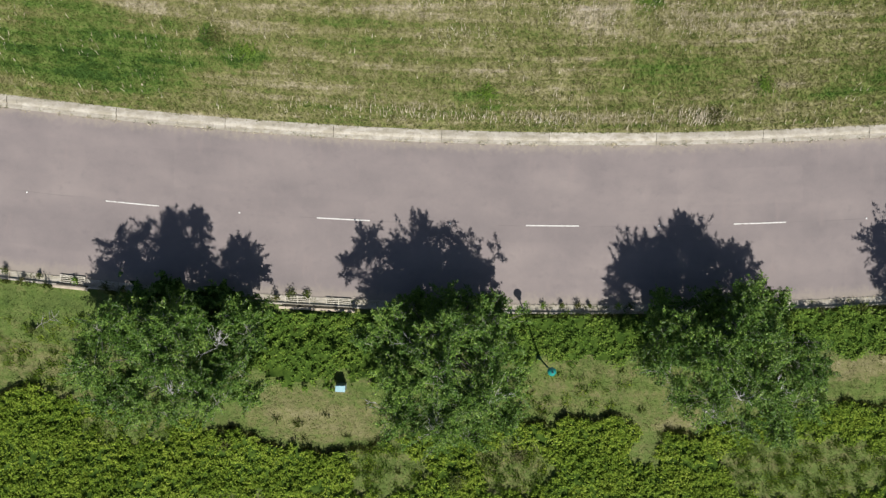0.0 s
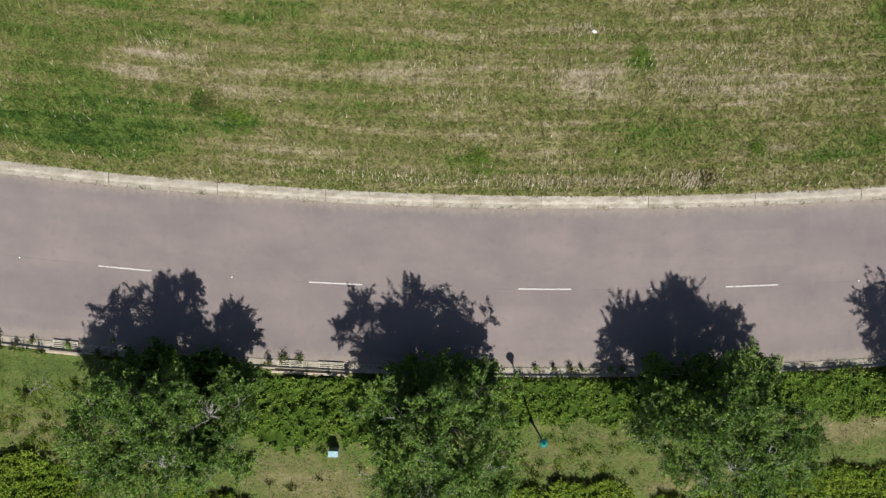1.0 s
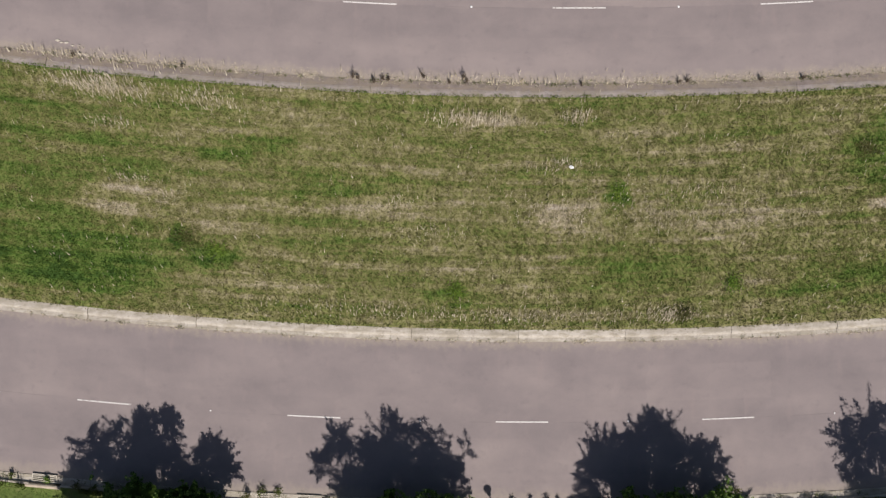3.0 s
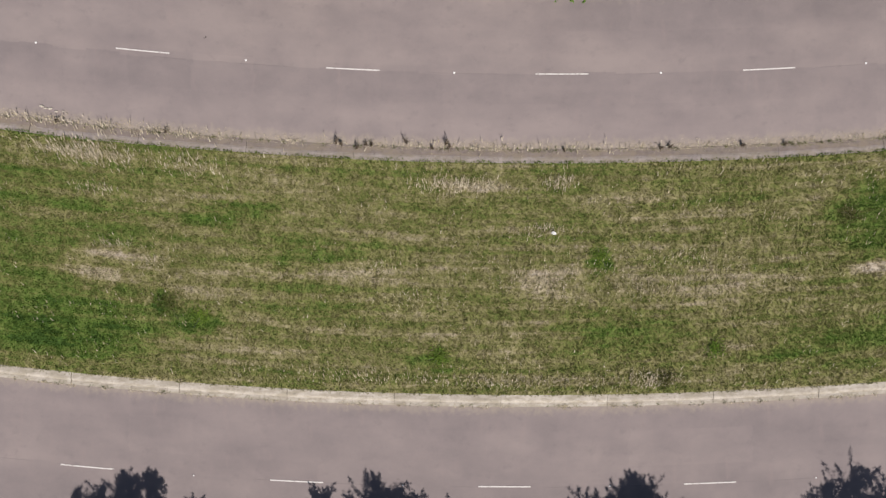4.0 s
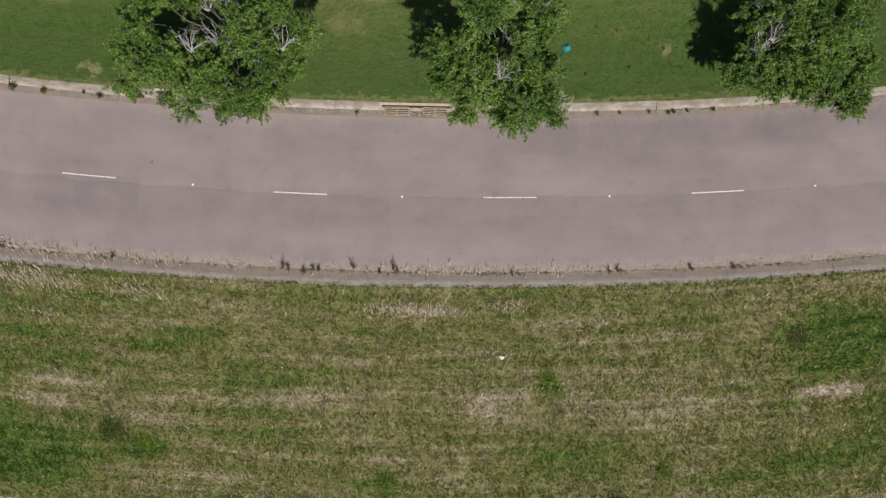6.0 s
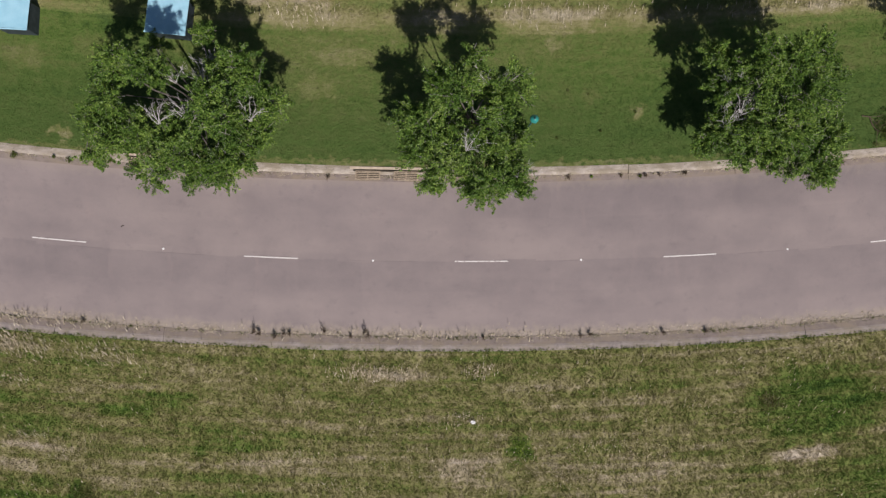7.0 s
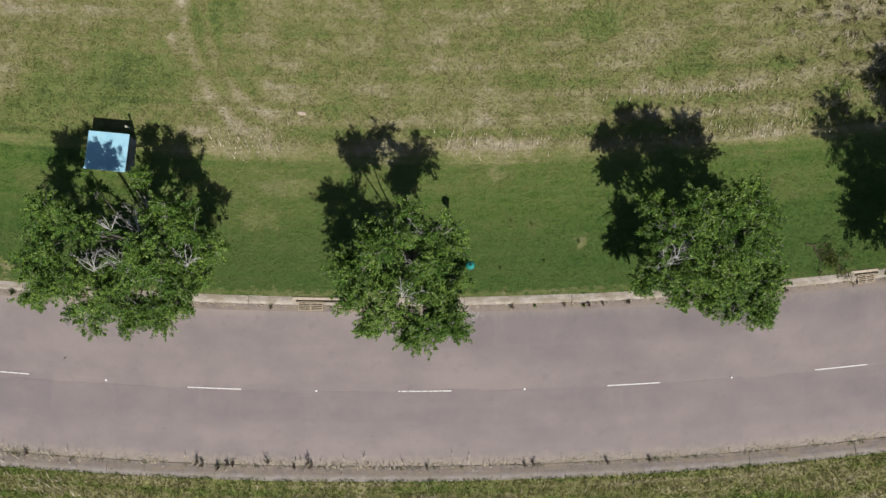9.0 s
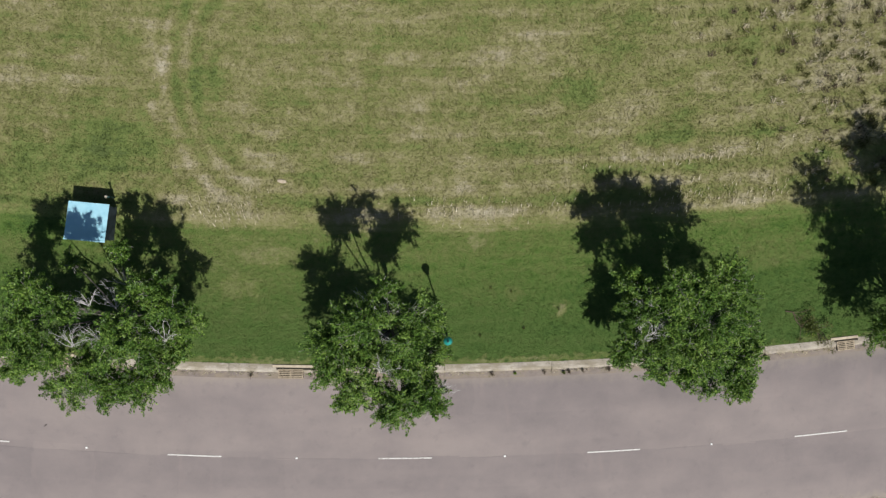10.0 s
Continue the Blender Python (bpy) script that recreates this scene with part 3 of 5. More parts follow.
# ---- trees ----
def tree(base, lobes, seed, label, leaves=24000, bare=()):
    """A broad roadside tree. lobes: (x, y, z, radius) of the crown's leafy masses; bare: (x, y, z) of leafless twig sprays."""
    rng = np.random.default_rng(seed)
    bx, by = base
    ob = empty("tree", pose(bx, by, LAWN), label, "tree", "roadside trees")
    here = np.array([bx, by, LAWN])
    lob = np.array(lobes, float)
    lob[:, :3] -= here
    fork = np.array([0.1, 0.1, 2.0])
    verts, faces = [], []
    tube(verts, faces, [(0, 0, -0.15), (0.02, 0.03, 0.35), (0.08, 0.05, 1.2), tuple(fork)], [0.27, 0.19, 0.165, 0.15], 9)
    mesh_object("trunk", verts, faces, MAT_BARK, ob, True)
    twig_v, twig_f = [], []
    for x, y, z, r in lob:
        verts, faces = [], []
        centre = np.array([x, y, z])
        elbow = fork + (centre - fork) * 0.5 + rng.normal(size=3) * 0.22 + (0, 0, -0.25)
        tube(verts, faces, [tuple(fork), tuple(elbow), tuple(centre + rng.normal(size=3) * 0.1)], [0.06, 0.042, 0.018], 6)
        mesh_object("limb", verts, faces, MAT_BARK, ob, True)
    # leafy shoots that point out of each mass, a handful to a spray
    per, hand = 68, 6
    sprays = int(leaves * 1.65) // (per * hand)
    shoots = sprays * hand
    loose = rng.random((shoots, 1)) < 0.35
    which = rng.choice(len(lob), sprays, p=lob[:, 3] ** 2 / (lob[:, 3] ** 2).sum()).repeat(hand)
    centre, rad = lob[which, :3], lob[which, 3:4] * 1.1
    out = np.where(loose, unit(rng.normal(size=(shoots, 3)) * (1, 1, 0.85)), unit(rng.normal(size=(sprays, 3)) * (1, 1, 0.85)).repeat(hand, 0))
    deep = np.where(loose, rng.uniform(0.0, 0.7, (shoots, 1)), rng.uniform(0.2, 0.72, (sprays, 1)).repeat(hand, 0))
    root = centre + out * rad * deep * (1, 1, 0.8) + rng.normal(size=(shoots, 3)) * 0.12
    way = unit(out + rng.normal(size=(sprays, 3)).repeat(hand, 0) * 0.4 + rng.normal(size=(shoots, 3)) * 0.42 + (0, 0, 0.3))
    reach = rng.uniform(0.35, 1.05, (shoots, 1)) * np.clip(rad / 1.2, 0.6, 1.1)
    tip = root + way * reach
    for k in range(0, shoots, 2):
        tube(twig_v, twig_f, [tuple(root[k] - way[k] * 0.5), tuple(root[k] + rng.normal(size=3) * 0.03), tuple(tip[k])], [0.014, 0.010, 0.004], 4)
    along = np.repeat(np.arange(shoots), per)
    f = rng.uniform(0, 1.05, (len(along), 1))
    spread = 0.095 * (1.25 - 0.85 * f)
    centres = root[along] + way[along] * reach[along] * f + rng.normal(size=(len(along), 3)) * spread - (0, 0, 0.1) * f ** 2
    leaf_cloud("crown", leaves_at(rng, centres, 0.12, 0.25, 0.46, 0.8 * way[along], True), MAT_LEAF, ob)
    tagged(mesh_object("twigwork", twig_v, twig_f, MAT_TWIG, ob), kind="stuff")
    dead_v, dead_f = [], []
    for x, y, z in bare:
        top = np.array([x, y, z]) - here
        foot = top + (0.15, -0.5, -1.1)
        for k in range(8):
            way = unit(np.array([rng.normal(0, 0.5), rng.uniform(0.1, 0.9), rng.uniform(0.4, 1.0)]))
            pts = [foot + rng.normal(size=3) * 0.04]
            for _ in range(4):
                way = unit(way + rng.normal(size=3) * 0.17)
                pts.append(pts[-1] + way * rng.uniform(0.2, 0.42))
            tube(dead_v, dead_f, [tuple(p) for p in pts], [0.024, 0.018, 0.013, 0.009, 0.005], 4)
            for _ in range(9):
                j = rng.integers(1, 4)
                e = pts[j] + (pts[j + 1] - pts[j]) * rng.uniform(0, 1)
                d = e + unit(way + rng.normal(size=3) * 0.5) * rng.uniform(0.15, 0.45)
                tube(dead_v, dead_f, [tuple(e), tuple((e + d) / 2 + rng.normal(size=3) * 0.03), tuple(d)], [0.009, 0.007, 0.004], 3)
    if dead_v:
        tagged(mesh_object("bare_branch", dead_v, dead_f, MAT_DEAD, ob), "bleached leafless grey branches", kind="stuff")
    return ob


tree((-13.0, -5.6), [(-16.4, -4.2, 4.8, 1.2), (-17.1, -6.3, 4.8, 1.2), (-15.0, -3.6, 5.5, 0.9), (-12.9, -3.9, 6.2, 1.1), (-11.9, -3.6, 6.1, 0.8), (-15.5, -4.8, 4.6, 1), (-14.3, -4.4, 4.8, 0.9), (-13.1, -5.6, 6.5, 1.3), (-12.1, -4.5, 5.0, 1),
      (-10.4, -3.8, 4.0, 0.9), (-9.4, -4.6, 4.5, 1), (-11.0, -4.7, 3.9, 0.8), (-9.6, -3.5, 2.4, 0.7), (-10.0, -6.3, 4.6, 1.1), (-11.5, -7.6, 5.3, 1.3), (-14.9, -8.0, 4.8, 1.3),
      (-13.4, -8.3, 4.6, 1), (-14.9, -5.0, 3.2, 1.2), (-13.0, -7.3, 3.2, 1.2), (-16.4, -7.2, 3.2, 1), (-15.8, -3.7, 2.8, 0.9), (-14.0, -3.3, 2.9, 0.9), (-17.8, -5.2, 4.4, 0.9),
      (-17.1, -8.0, 4.0, 1), (-11.4, -6.1, 4.0, 1), (-9.8, -8.0, 3.4, 0.8)],
     11, "broad green leafy tree on the shrub bank", 76000, [(-13.2, -7.2, 6.0), (-11.7, -7.4, 5.0), (-11.2, -4.8, 5.4)])
tree((0.6, -5.8), [(-3.5, -4.9, 4.7, 0.8), (-2.2, -4.1, 4.9, 1.1), (0.2, -4.8, 5.8, 1.3), (1.3, -4.3, 6.2, 1), (2.9, -4.1, 4.8, 1.1), (0.9, -4.3, 4.2, 1.1), (0.4, -6.3, 6.5, 1.4),
      (3.0, -5.5, 5.3, 1.1), (4.8, -3.7, 4.2, 0.5), (-1.3, -7.0, 5.3, 1.3), (2.2, -7.5, 5.8, 1.4), (0.4, -8.9, 5.5, 1.4), (-1.8, -8.7, 4.8, 1.2), (3.7, -7.3, 4.5, 1.1),
      (4.0, -5.2, 4.6, 0.8), (-1.2, -5.3, 3.0, 1.1), (1.8, -5.0, 3.0, 1.1), (0.4, -7.8, 3.2, 1.2), (-1.2, -3.6, 2.7, 0.9), (0.3, -3.2, 2.8, 1), (2.1, -3.2, 2.8, 1),
      (3.5, -3.6, 2.5, 0.8), (3.7, -9.2, 3.6, 1), (2.0, -9.9, 4.2, 1), (-1.9, -6.1, 4.0, 1)],
     12, "broad green leafy tree with grey twigs in its crown", 80000, [(2.7, -7.4, 6.6), (0.1, -9.1, 6.2), (-0.9, -4.9, 6.4), (-2.5, -8.3, 5.0)])
tree((15.0, -5.6), [(16.1, -3.5, 4.9, 1.2), (12.0, -4.7, 4.0, 1.1), (13.0, -4.9, 5.0, 1.4), (16.6, -4.9, 5.1, 1.3), (14.2, -5.9, 5.8, 1.4), (18.6, -6.1, 4.8, 1.2), (12.2, -6.8, 4.9, 1.2),
      (16.6, -7.3, 5.1, 1.4), (14.3, -8.1, 4.9, 1.2), (18.7, -8.4, 4.0, 1.2), (11.6, -6.1, 3.2, 0.9), (15.2, -4.4, 5.8, 1.1), (14.7, -4.2, 5.3, 0.8), (15.0, -5.9, 4.6, 1.2), (14.3, -4.9, 4.2, 1), (19.4, -5.1, 4.7, 0.8),
      (13.6, -5.2, 3.0, 1.2), (16.4, -5.0, 3.0, 1.1), (15.2, -7.4, 3.0, 1.2), (17.9, -7.0, 3.0, 1.1), (12.7, -3.6, 2.6, 0.9), (14.3, -3.2, 2.8, 1), (15.9, -3.1, 2.9, 1),
      (17.6, -3.0, 2.7, 1), (18.8, -3.2, 3.0, 0.8), (20.2, -6.7, 3.4, 1), (20.6, -8.5, 3.0, 1), (18.5, -9.7, 3.2, 1), (16.4, -9.7, 3.2, 0.9), (13.6, -8.2, 3.4, 0.9)],
     13, "broad dense green tree on the shrub bank", 86000, [(15.5, -7.5, 6.0), (17.7, -7.7, 5.4), (14.6, -8.7, 4.6)])
tree((28.3, -5.0), [(27.2, -3.8, 4.7, 1.2), (28.6, -3.4, 5.7, 1.5), (29.6, -5.6, 6.3, 1.6), (27.6, -5.8, 5.1, 1.4), (30.4, -3.8, 5.1, 1.4), (28.8, -7.6, 5.3, 1.5)],
     14, "green leafy tree overhanging the kerb", 26000)
# lobes at z 6.5 and 6.6 are added leaf to shade the hut roof
tree((-5.2, 33.2), [(-8.6, 34.9, 5.2, 0.9), (-9.1, 33.4, 4.7, 1.1), (-10.0, 32.4, 3.8, 1), (-6.6, 34.3, 6.5, 0.85), (-5.4, 34.0, 6.6, 0.6), (-7.0, 36.1, 3.4, 0.65), (-2.5, 35.1, 5.0, 0.9), (-3.4, 34.6, 5.0, 0.8),
      (-1.8, 34.1, 4.6, 0.9), (-1.0, 33.0, 3.8, 0.8), (-1.7, 31.9, 3.2, 0.9), (-3.7, 33.2, 6.0, 0.8), (-3.9, 32.2, 6.0, 1), (-8.8, 31.3, 4.0, 1.1), (-7.6, 32.0, 4.4, 1),
      (-7.2, 29.7, 3.8, 1), (-5.7, 30.6, 4.2, 1), (-5.0, 29.6, 3.8, 1), (-3.7, 29.8, 3.8, 1), (-2.6, 30.8, 3.6, 1), (-3.1, 32.1, 4.4, 1.1), (-10.2, 30.8, 3.4, 0.9),
      (-4.5, 36.8, 3.6, 0.45), (-6.2, 31.6, 4.0, 0.8)],
     15, "wide green tree with a bare grey-twigged centre", 76000, [(-5.9, 34.6, 5.6), (-4.4, 34.5, 5.8), (-5.3, 32.8, 5.8), (-3.9, 35.4, 5.0), (-6.7, 32.5, 5.6), (-3.8, 30.4, 4.6), (-2.2, 32.7, 5.2)])
tree((9.4, 32.4), [(8.4, 33.5, 6.9, 1.1), (7.6, 33.6, 6.7, 0.75), (9.5, 34.9, 6.4, 0.7), (11.2, 33.7, 6.3, 1), (10.6, 32.5, 6.3, 0.9), (10.1, 33.5, 5.6, 0.55), (6.7, 32.1, 4.9, 1.1),
      (6.6, 30.7, 4.4, 1), (8.1, 31.6, 4.4, 1), (8.1, 29.7, 4.4, 1.1), (9.9, 28.9, 4.6, 1.1), (11.5, 29.1, 4.3, 1), (9.9, 30.9, 4.7, 1), (12.0, 32.1, 1.6, 0.55),
      (11.7, 31.3, 3.0, 0.9), (11.0, 30.2, 4.0, 1), (7.2, 28.9, 3.8, 0.7)],
     16, "open-crowned green tree with pale bare twigs", 62000, [(9.0, 31.1, 5.8), (9.5, 32.8, 6.4), (10.0, 34.2, 6.6), (8.7, 34.4, 6.0), (11.6, 29.6, 4.8)])
tree((24.6, 32.2), [(21.8, 35.3, 5.3, 0.75), (23.5, 34.9, 7.0, 0.9), (24.7, 34.6, 6.9, 1), (26.6, 35.4, 5.6, 1), (27.5, 34.8, 5.1, 0.8), (23.4, 33.5, 6.2, 1), (25.5, 33.5, 6.5, 1.2),
      (22.2, 33.7, 5.0, 0.8), (22.3, 32.1, 3.8, 0.9), (27.1, 33.3, 5.0, 1), (28.0, 32.9, 4.7, 0.8), (25.5, 31.8, 5.5, 1.2), (24.2, 32.1, 5.2, 1.1), (23.1, 32.0, 4.2, 1),
      (22.1, 31.3, 3.0, 0.8), (23.5, 30.8, 3.6, 0.9), (24.9, 30.7, 4.0, 1), (26.1, 30.2, 4.2, 1), (27.9, 29.6, 3.7, 0.9), (27.5, 31.1, 4.2, 1.1), (28.4, 31.6, 3.9, 0.9),
      (22.5, 34.6, 6.0, 0.6)],
     17, "dense green tree beside the northern kerb", 80000, [(22.5, 34.1, 6.2), (22.5, 32.6, 5.2), (24.3, 32.3, 6.2), (22.9, 33.0, 6.0)])
tree((38.5, 32.6), [(37.2, 32.6, 4.9, 1.5), (38.2, 34.4, 6.1, 1.6), (39.6, 36.0, 7.7, 1.7), (37.0, 35.4, 5.5, 1.3), (39.6, 31.6, 5.7, 1.7), (37.6, 30.9, 4.3, 1.3), (38.8, 33.0, 7.3, 1.6),
      (35.8, 34.6, 6.5, 1.4), (36.4, 32.0, 4.1, 1.3), (39.0, 36.4, 8.8, 1.5), (36.2, 33.4, 5.1, 1.4), (36.0, 32.4, 3.1, 1.2), (37.4, 34.0, 3.3, 1.3), (35.6, 35.6, 6.9, 1.2)],
     18, "tall dense green tree beside the northern kerb", 56000)


# ---- shrub bank along the southern side ----
def bank_edge(x):
    """The scalloped north edge of the big shrub mass."""
    return np.interp(x, [-40, -25, -22.2, -19.5, -16, -12.2, -8.6, -5.4, -2.5, 0, 2, 5, 7.6, 10.8, 12.5, 15.1, 16.8, 20, 23.3, 26.2, 34, 50],
                     [-8.6, -8.5, -8.1, -9.2, -9.6, -10.5, -11.6, -12.0, -11.3, -10.5, -10.8, -10.4, -10.1, -10.0, -10.9, -11.0, -10.4, -9.6, -9.2, -9.4, -9.0, -9.0])


def shrub_height(x, y, height, low):
    """Full height, less over the low spots (x, y, radius)."""
    h = np.full(np.shape(x), float(height))
    for cx, cy, r in low:
        h = h * (1 - 0.75 * np.exp(-((x - cx) ** 2 + (y - cy) ** 2) / r ** 2))
    return h


def shrub_bed(name, label, inside, x0, x1, y0, y1, height, density, seed, size=0.16, material=None, hummocks=1.0, low=()):
    """A mass of leafy shrub: a low hummocky core with leaves all over it."""
    rng = np.random.default_rng(seed)
    ob = empty(name, pose(0, 0, 0), label, "shrub bed", "shrub beds", "stuff")

    def top(x, y):
        a = np.array([noise.noise((px * 0.9, py * 0.9, seed)) for px, py in zip(x, y)])
        b = np.array([noise.noise((px * 2.6, py * 2.6, seed + 5)) for px, py in zip(x, y)])
        return shrub_height(x, y, height, low) * (0.62 + 0.3 * (1 - hummocks) + 0.5 * hummocks * a + 0.85 * hummocks * b)

    step = 0.3
    gx, gy = np.meshgrid(np.arange(x0, x1, step), np.arange(y0, y1, step), indexing="ij")
    keep = inside(gx.ravel(), gy.ravel()).reshape(gx.shape)
    z = LAWN + np.clip(top(gx.ravel(), gy.ravel()).reshape(gx.shape) - 0.12, 0.03, None)
    verts, faces, index = [], [], {}
    for i in range(gx.shape[0] - 1):
        for j in range(gx.shape[1] - 1):
            if keep[i, j] and keep[i + 1, j] and keep[i, j + 1] and keep[i + 1, j + 1]:
                ids = []
                for a, b in ((i, j), (i + 1, j), (i + 1, j + 1), (i, j + 1)):
                    if (a, b) not in index:
                        index[a, b] = len(verts)
                        verts.append((gx[a, b], gy[a, b], z[a, b]))
                    ids.append(index[a, b])
                faces.append(tuple(ids))
    # the core's dark colour paints the shade in the gaps of the foliage
    mesh_object("core", verts, faces, MAT_CORE_SHADE, ob, True)
    # leaves gather in small heads that lean towards the light, with shade between
    per = 20
    n = int((x1 - x0) * (y1 - y0) * density * 1.45) // per
    x, y = rng.uniform(x0, x1, n), rng.uniform(y0, y1, n)
    ok = inside(x, y)
    x, y = x[ok], y[ok]
    thin = np.array([noise.noise((px * 0.45, py * 0.6, seed + 9)) for px, py in zip(x, y)])
    ok = rng.random(len(x)) < np.clip(0.8 + 0.3 * (1 - hummocks) + thin * 1.3, 0.5, 1)
    x, y = x[ok], y[ok]
    h = LAWN + np.clip(top(x, y), 0.06, None) + rng.uniform(-0.16, 0.10, len(x))
    lean = unit(rng.normal(size=(len(x), 3)) * 0.3 + (0.7, 0.3, 0.5)).repeat(per, 0)
    f = rng.normal(0, 1, (len(lean), 1))
    spots = np.stack([x, y, h], 1).repeat(per, 0) + lean * f * 0.11 + rng.normal(size=(len(lean), 3)) * (0.06, 0.06, 0.045)
    way = unit(lean + (0, -0.6, 0))
    leaf_cloud("foliage", leaves_at(rng, spots, size * 1.12, 0.75, 0.55, 1.2 * way), material or MAT_SHRUB, ob)
    return ob


def weedy(x, y):
    """Where the bank is rough grass instead of shrub."""
    out = np.zeros(np.shape(x), bool)
    for cx, cy, rx, ry in ((21.6, -13.0, 5.2, 1.8), (-17.3, -10.3, 2.8, 0.9), (-2.6, -13.0, 2.2, 1.5), (4.6, -12.9, 2.2, 1.4), (-11.0, -15.2, 3.0, 0.8), (12.3, -11.6, 0.8, 1.2)):
        out |= ((x - cx + 0.3 * np.sin(y * 3)) / rx) ** 2 + ((y - cy + 0.25 * np.sin(x * 4)) / ry) ** 2 < 1
    return out


def ragged(x, y, k=1.0):
    return 0.28 * np.sin(x * 2.3 + y) * k + 0.18 * np.sin(x * 5.1 - y * 2)


shrub_bed("shrub_bed", "bright green leafy shrub mass with a scalloped edge", lambda x, y: (y < bank_edge(x) + ragged(x, y) * 0.5) & ~weedy(x, y),
          -29, 31, -15.8, -7.6, 0.5, 480, 21, 0.12, MAT_BANK, 0.65,
          ((21.5, -12.8, 4.5), (-17.5, -10.4, 2.6), (-10.8, -13.2, 1.8), (3.4, -12.2, 1.6), (12.5, -12.0, 1.8), (-3.0, -14.2, 1.5), (5.5, -13.6, 1.4), (29, -12, 3.5), (-19.6, -9.6, 1.6), (-16.4, -9.8, 1.8), (-13.9, -10.6, 1.4), (0.0, -10.9, 1.8),
           (3.0, -10.9, 1.4), (12.0, -10.9, 0.9), (18.5, -10.1, 1.6), (21.6, -9.7, 1.3)))
shrub_bed("shrub_bed", "green leafy shrubs between kerb and clearing", lambda x, y: (y < arc(x, -4.12) + ragged(x, y) * 0.5)
          & (y > np.interp(x, [-11, -9, -5, -2, 0], [-7.0, -8.0, -8.4, -7.6, -6.5]) + ragged(x, y)) & ((np.abs(x + 5.3) > 0.42) | (y > -7.15)), -11, 0, -8.8, -4.0, 0.58, 300, 22, 0.13, None, 1.25)
shrub_bed("shrub_bed", "green leafy shrubs beside the turquoise lamp", lambda x, y: (y < arc(x, -4.08) + ragged(x, y) * 0.5)
          & (y > np.interp(x, [3, 5, 7, 10, 13], [-6.6, -7.0, -6.7, -6.9, -6.4]) + ragged(x, y) * 0.6), 2.6, 13, -7.6, -4.0, 0.34, 350, 23, 0.11, None, 1.2)
shrub_bed("shrub_bed", "green leafy shrubs under the end tree", lambda x, y: (y < arc(x, -4.08) + ragged(x, y) * 0.5)
          & (y > np.interp(x, [18, 22, 26, 38], [-5.6, -6.4, -6.4, -6.4]) + ragged(x, y) * 0.6), 19, 36, -7.4, -3.2, 0.38, 400, 24, 0.12)


for x0, x1, seed in ((-17.6, -9.6, 25), (-2.6, 4.2, 26), (11.6, 19.4, 27)):
    shrub_bed("shrub_bed", "tall shaded shrubs spilling over the kerb under a tree", lambda x, y, a=x0, b=x1: (y < arc(x, -3.15) + 1.4 * ragged(x, y))
              & (y > -6.2 + ragged(x, y)) & (np.abs(x - (a + b) / 2) < (b - a) / 2 - 0.6 * np.abs(np.sin(y * 2.0))), x0, x1, -6.6, -1.6, 1.25, 260, seed, 0.14, MAT_LEAF)


# ---- lamps, sheds, cabinet ----
def street_lamp(x, y, label):
    ob = empty("street_lamp", pose(x, y, LAWN), label, "street lamp", "post-top lamps")
    part("base_plate", lathe(bmesh.new(), [(0.14, -0.03), (0.14, 0.05), (0.10, 0.07), (0.09, 0.55), (0.06, 0.6)], 14), MAT_POLE, ob)
    part("pole", lathe(bmesh.new(), [(0.055, 0.5), (0.05, 2.4), (0.038, 4.25)], 12), MAT_POLE, ob, "", True)
    lantern = part("lantern", lathe(bmesh.new(), [(0.06, 4.2), (0.09, 4.26), (0.19, 4.68), (0.20, 4.72)], 18), MAT_GLASS, ob, "frosted lantern body", True)
    part("shade", lathe(bmesh.new(), [(0.222, 4.68), (0.23, 4.71), (0.222, 4.74), (0.17, 4.84), (0.09, 4.90), (0.08, 4.91)], 24), MAT_TURQUOISE, lantern, "turquoise enamel shade", True)
    part("finial", lathe(bmesh.new(), [(0.06, 4.905), (0.06, 4.94), (0.04, 4.98), (0.015, 5.0)], 12), MAT_POLE, lantern)
    return ob


street_lamp(6.05, -6.55, "dark steel lamp post with a turquoise shade")
street_lamp(12.55, 32.2, "dark steel lamp post with turquoise shade beside a tree")


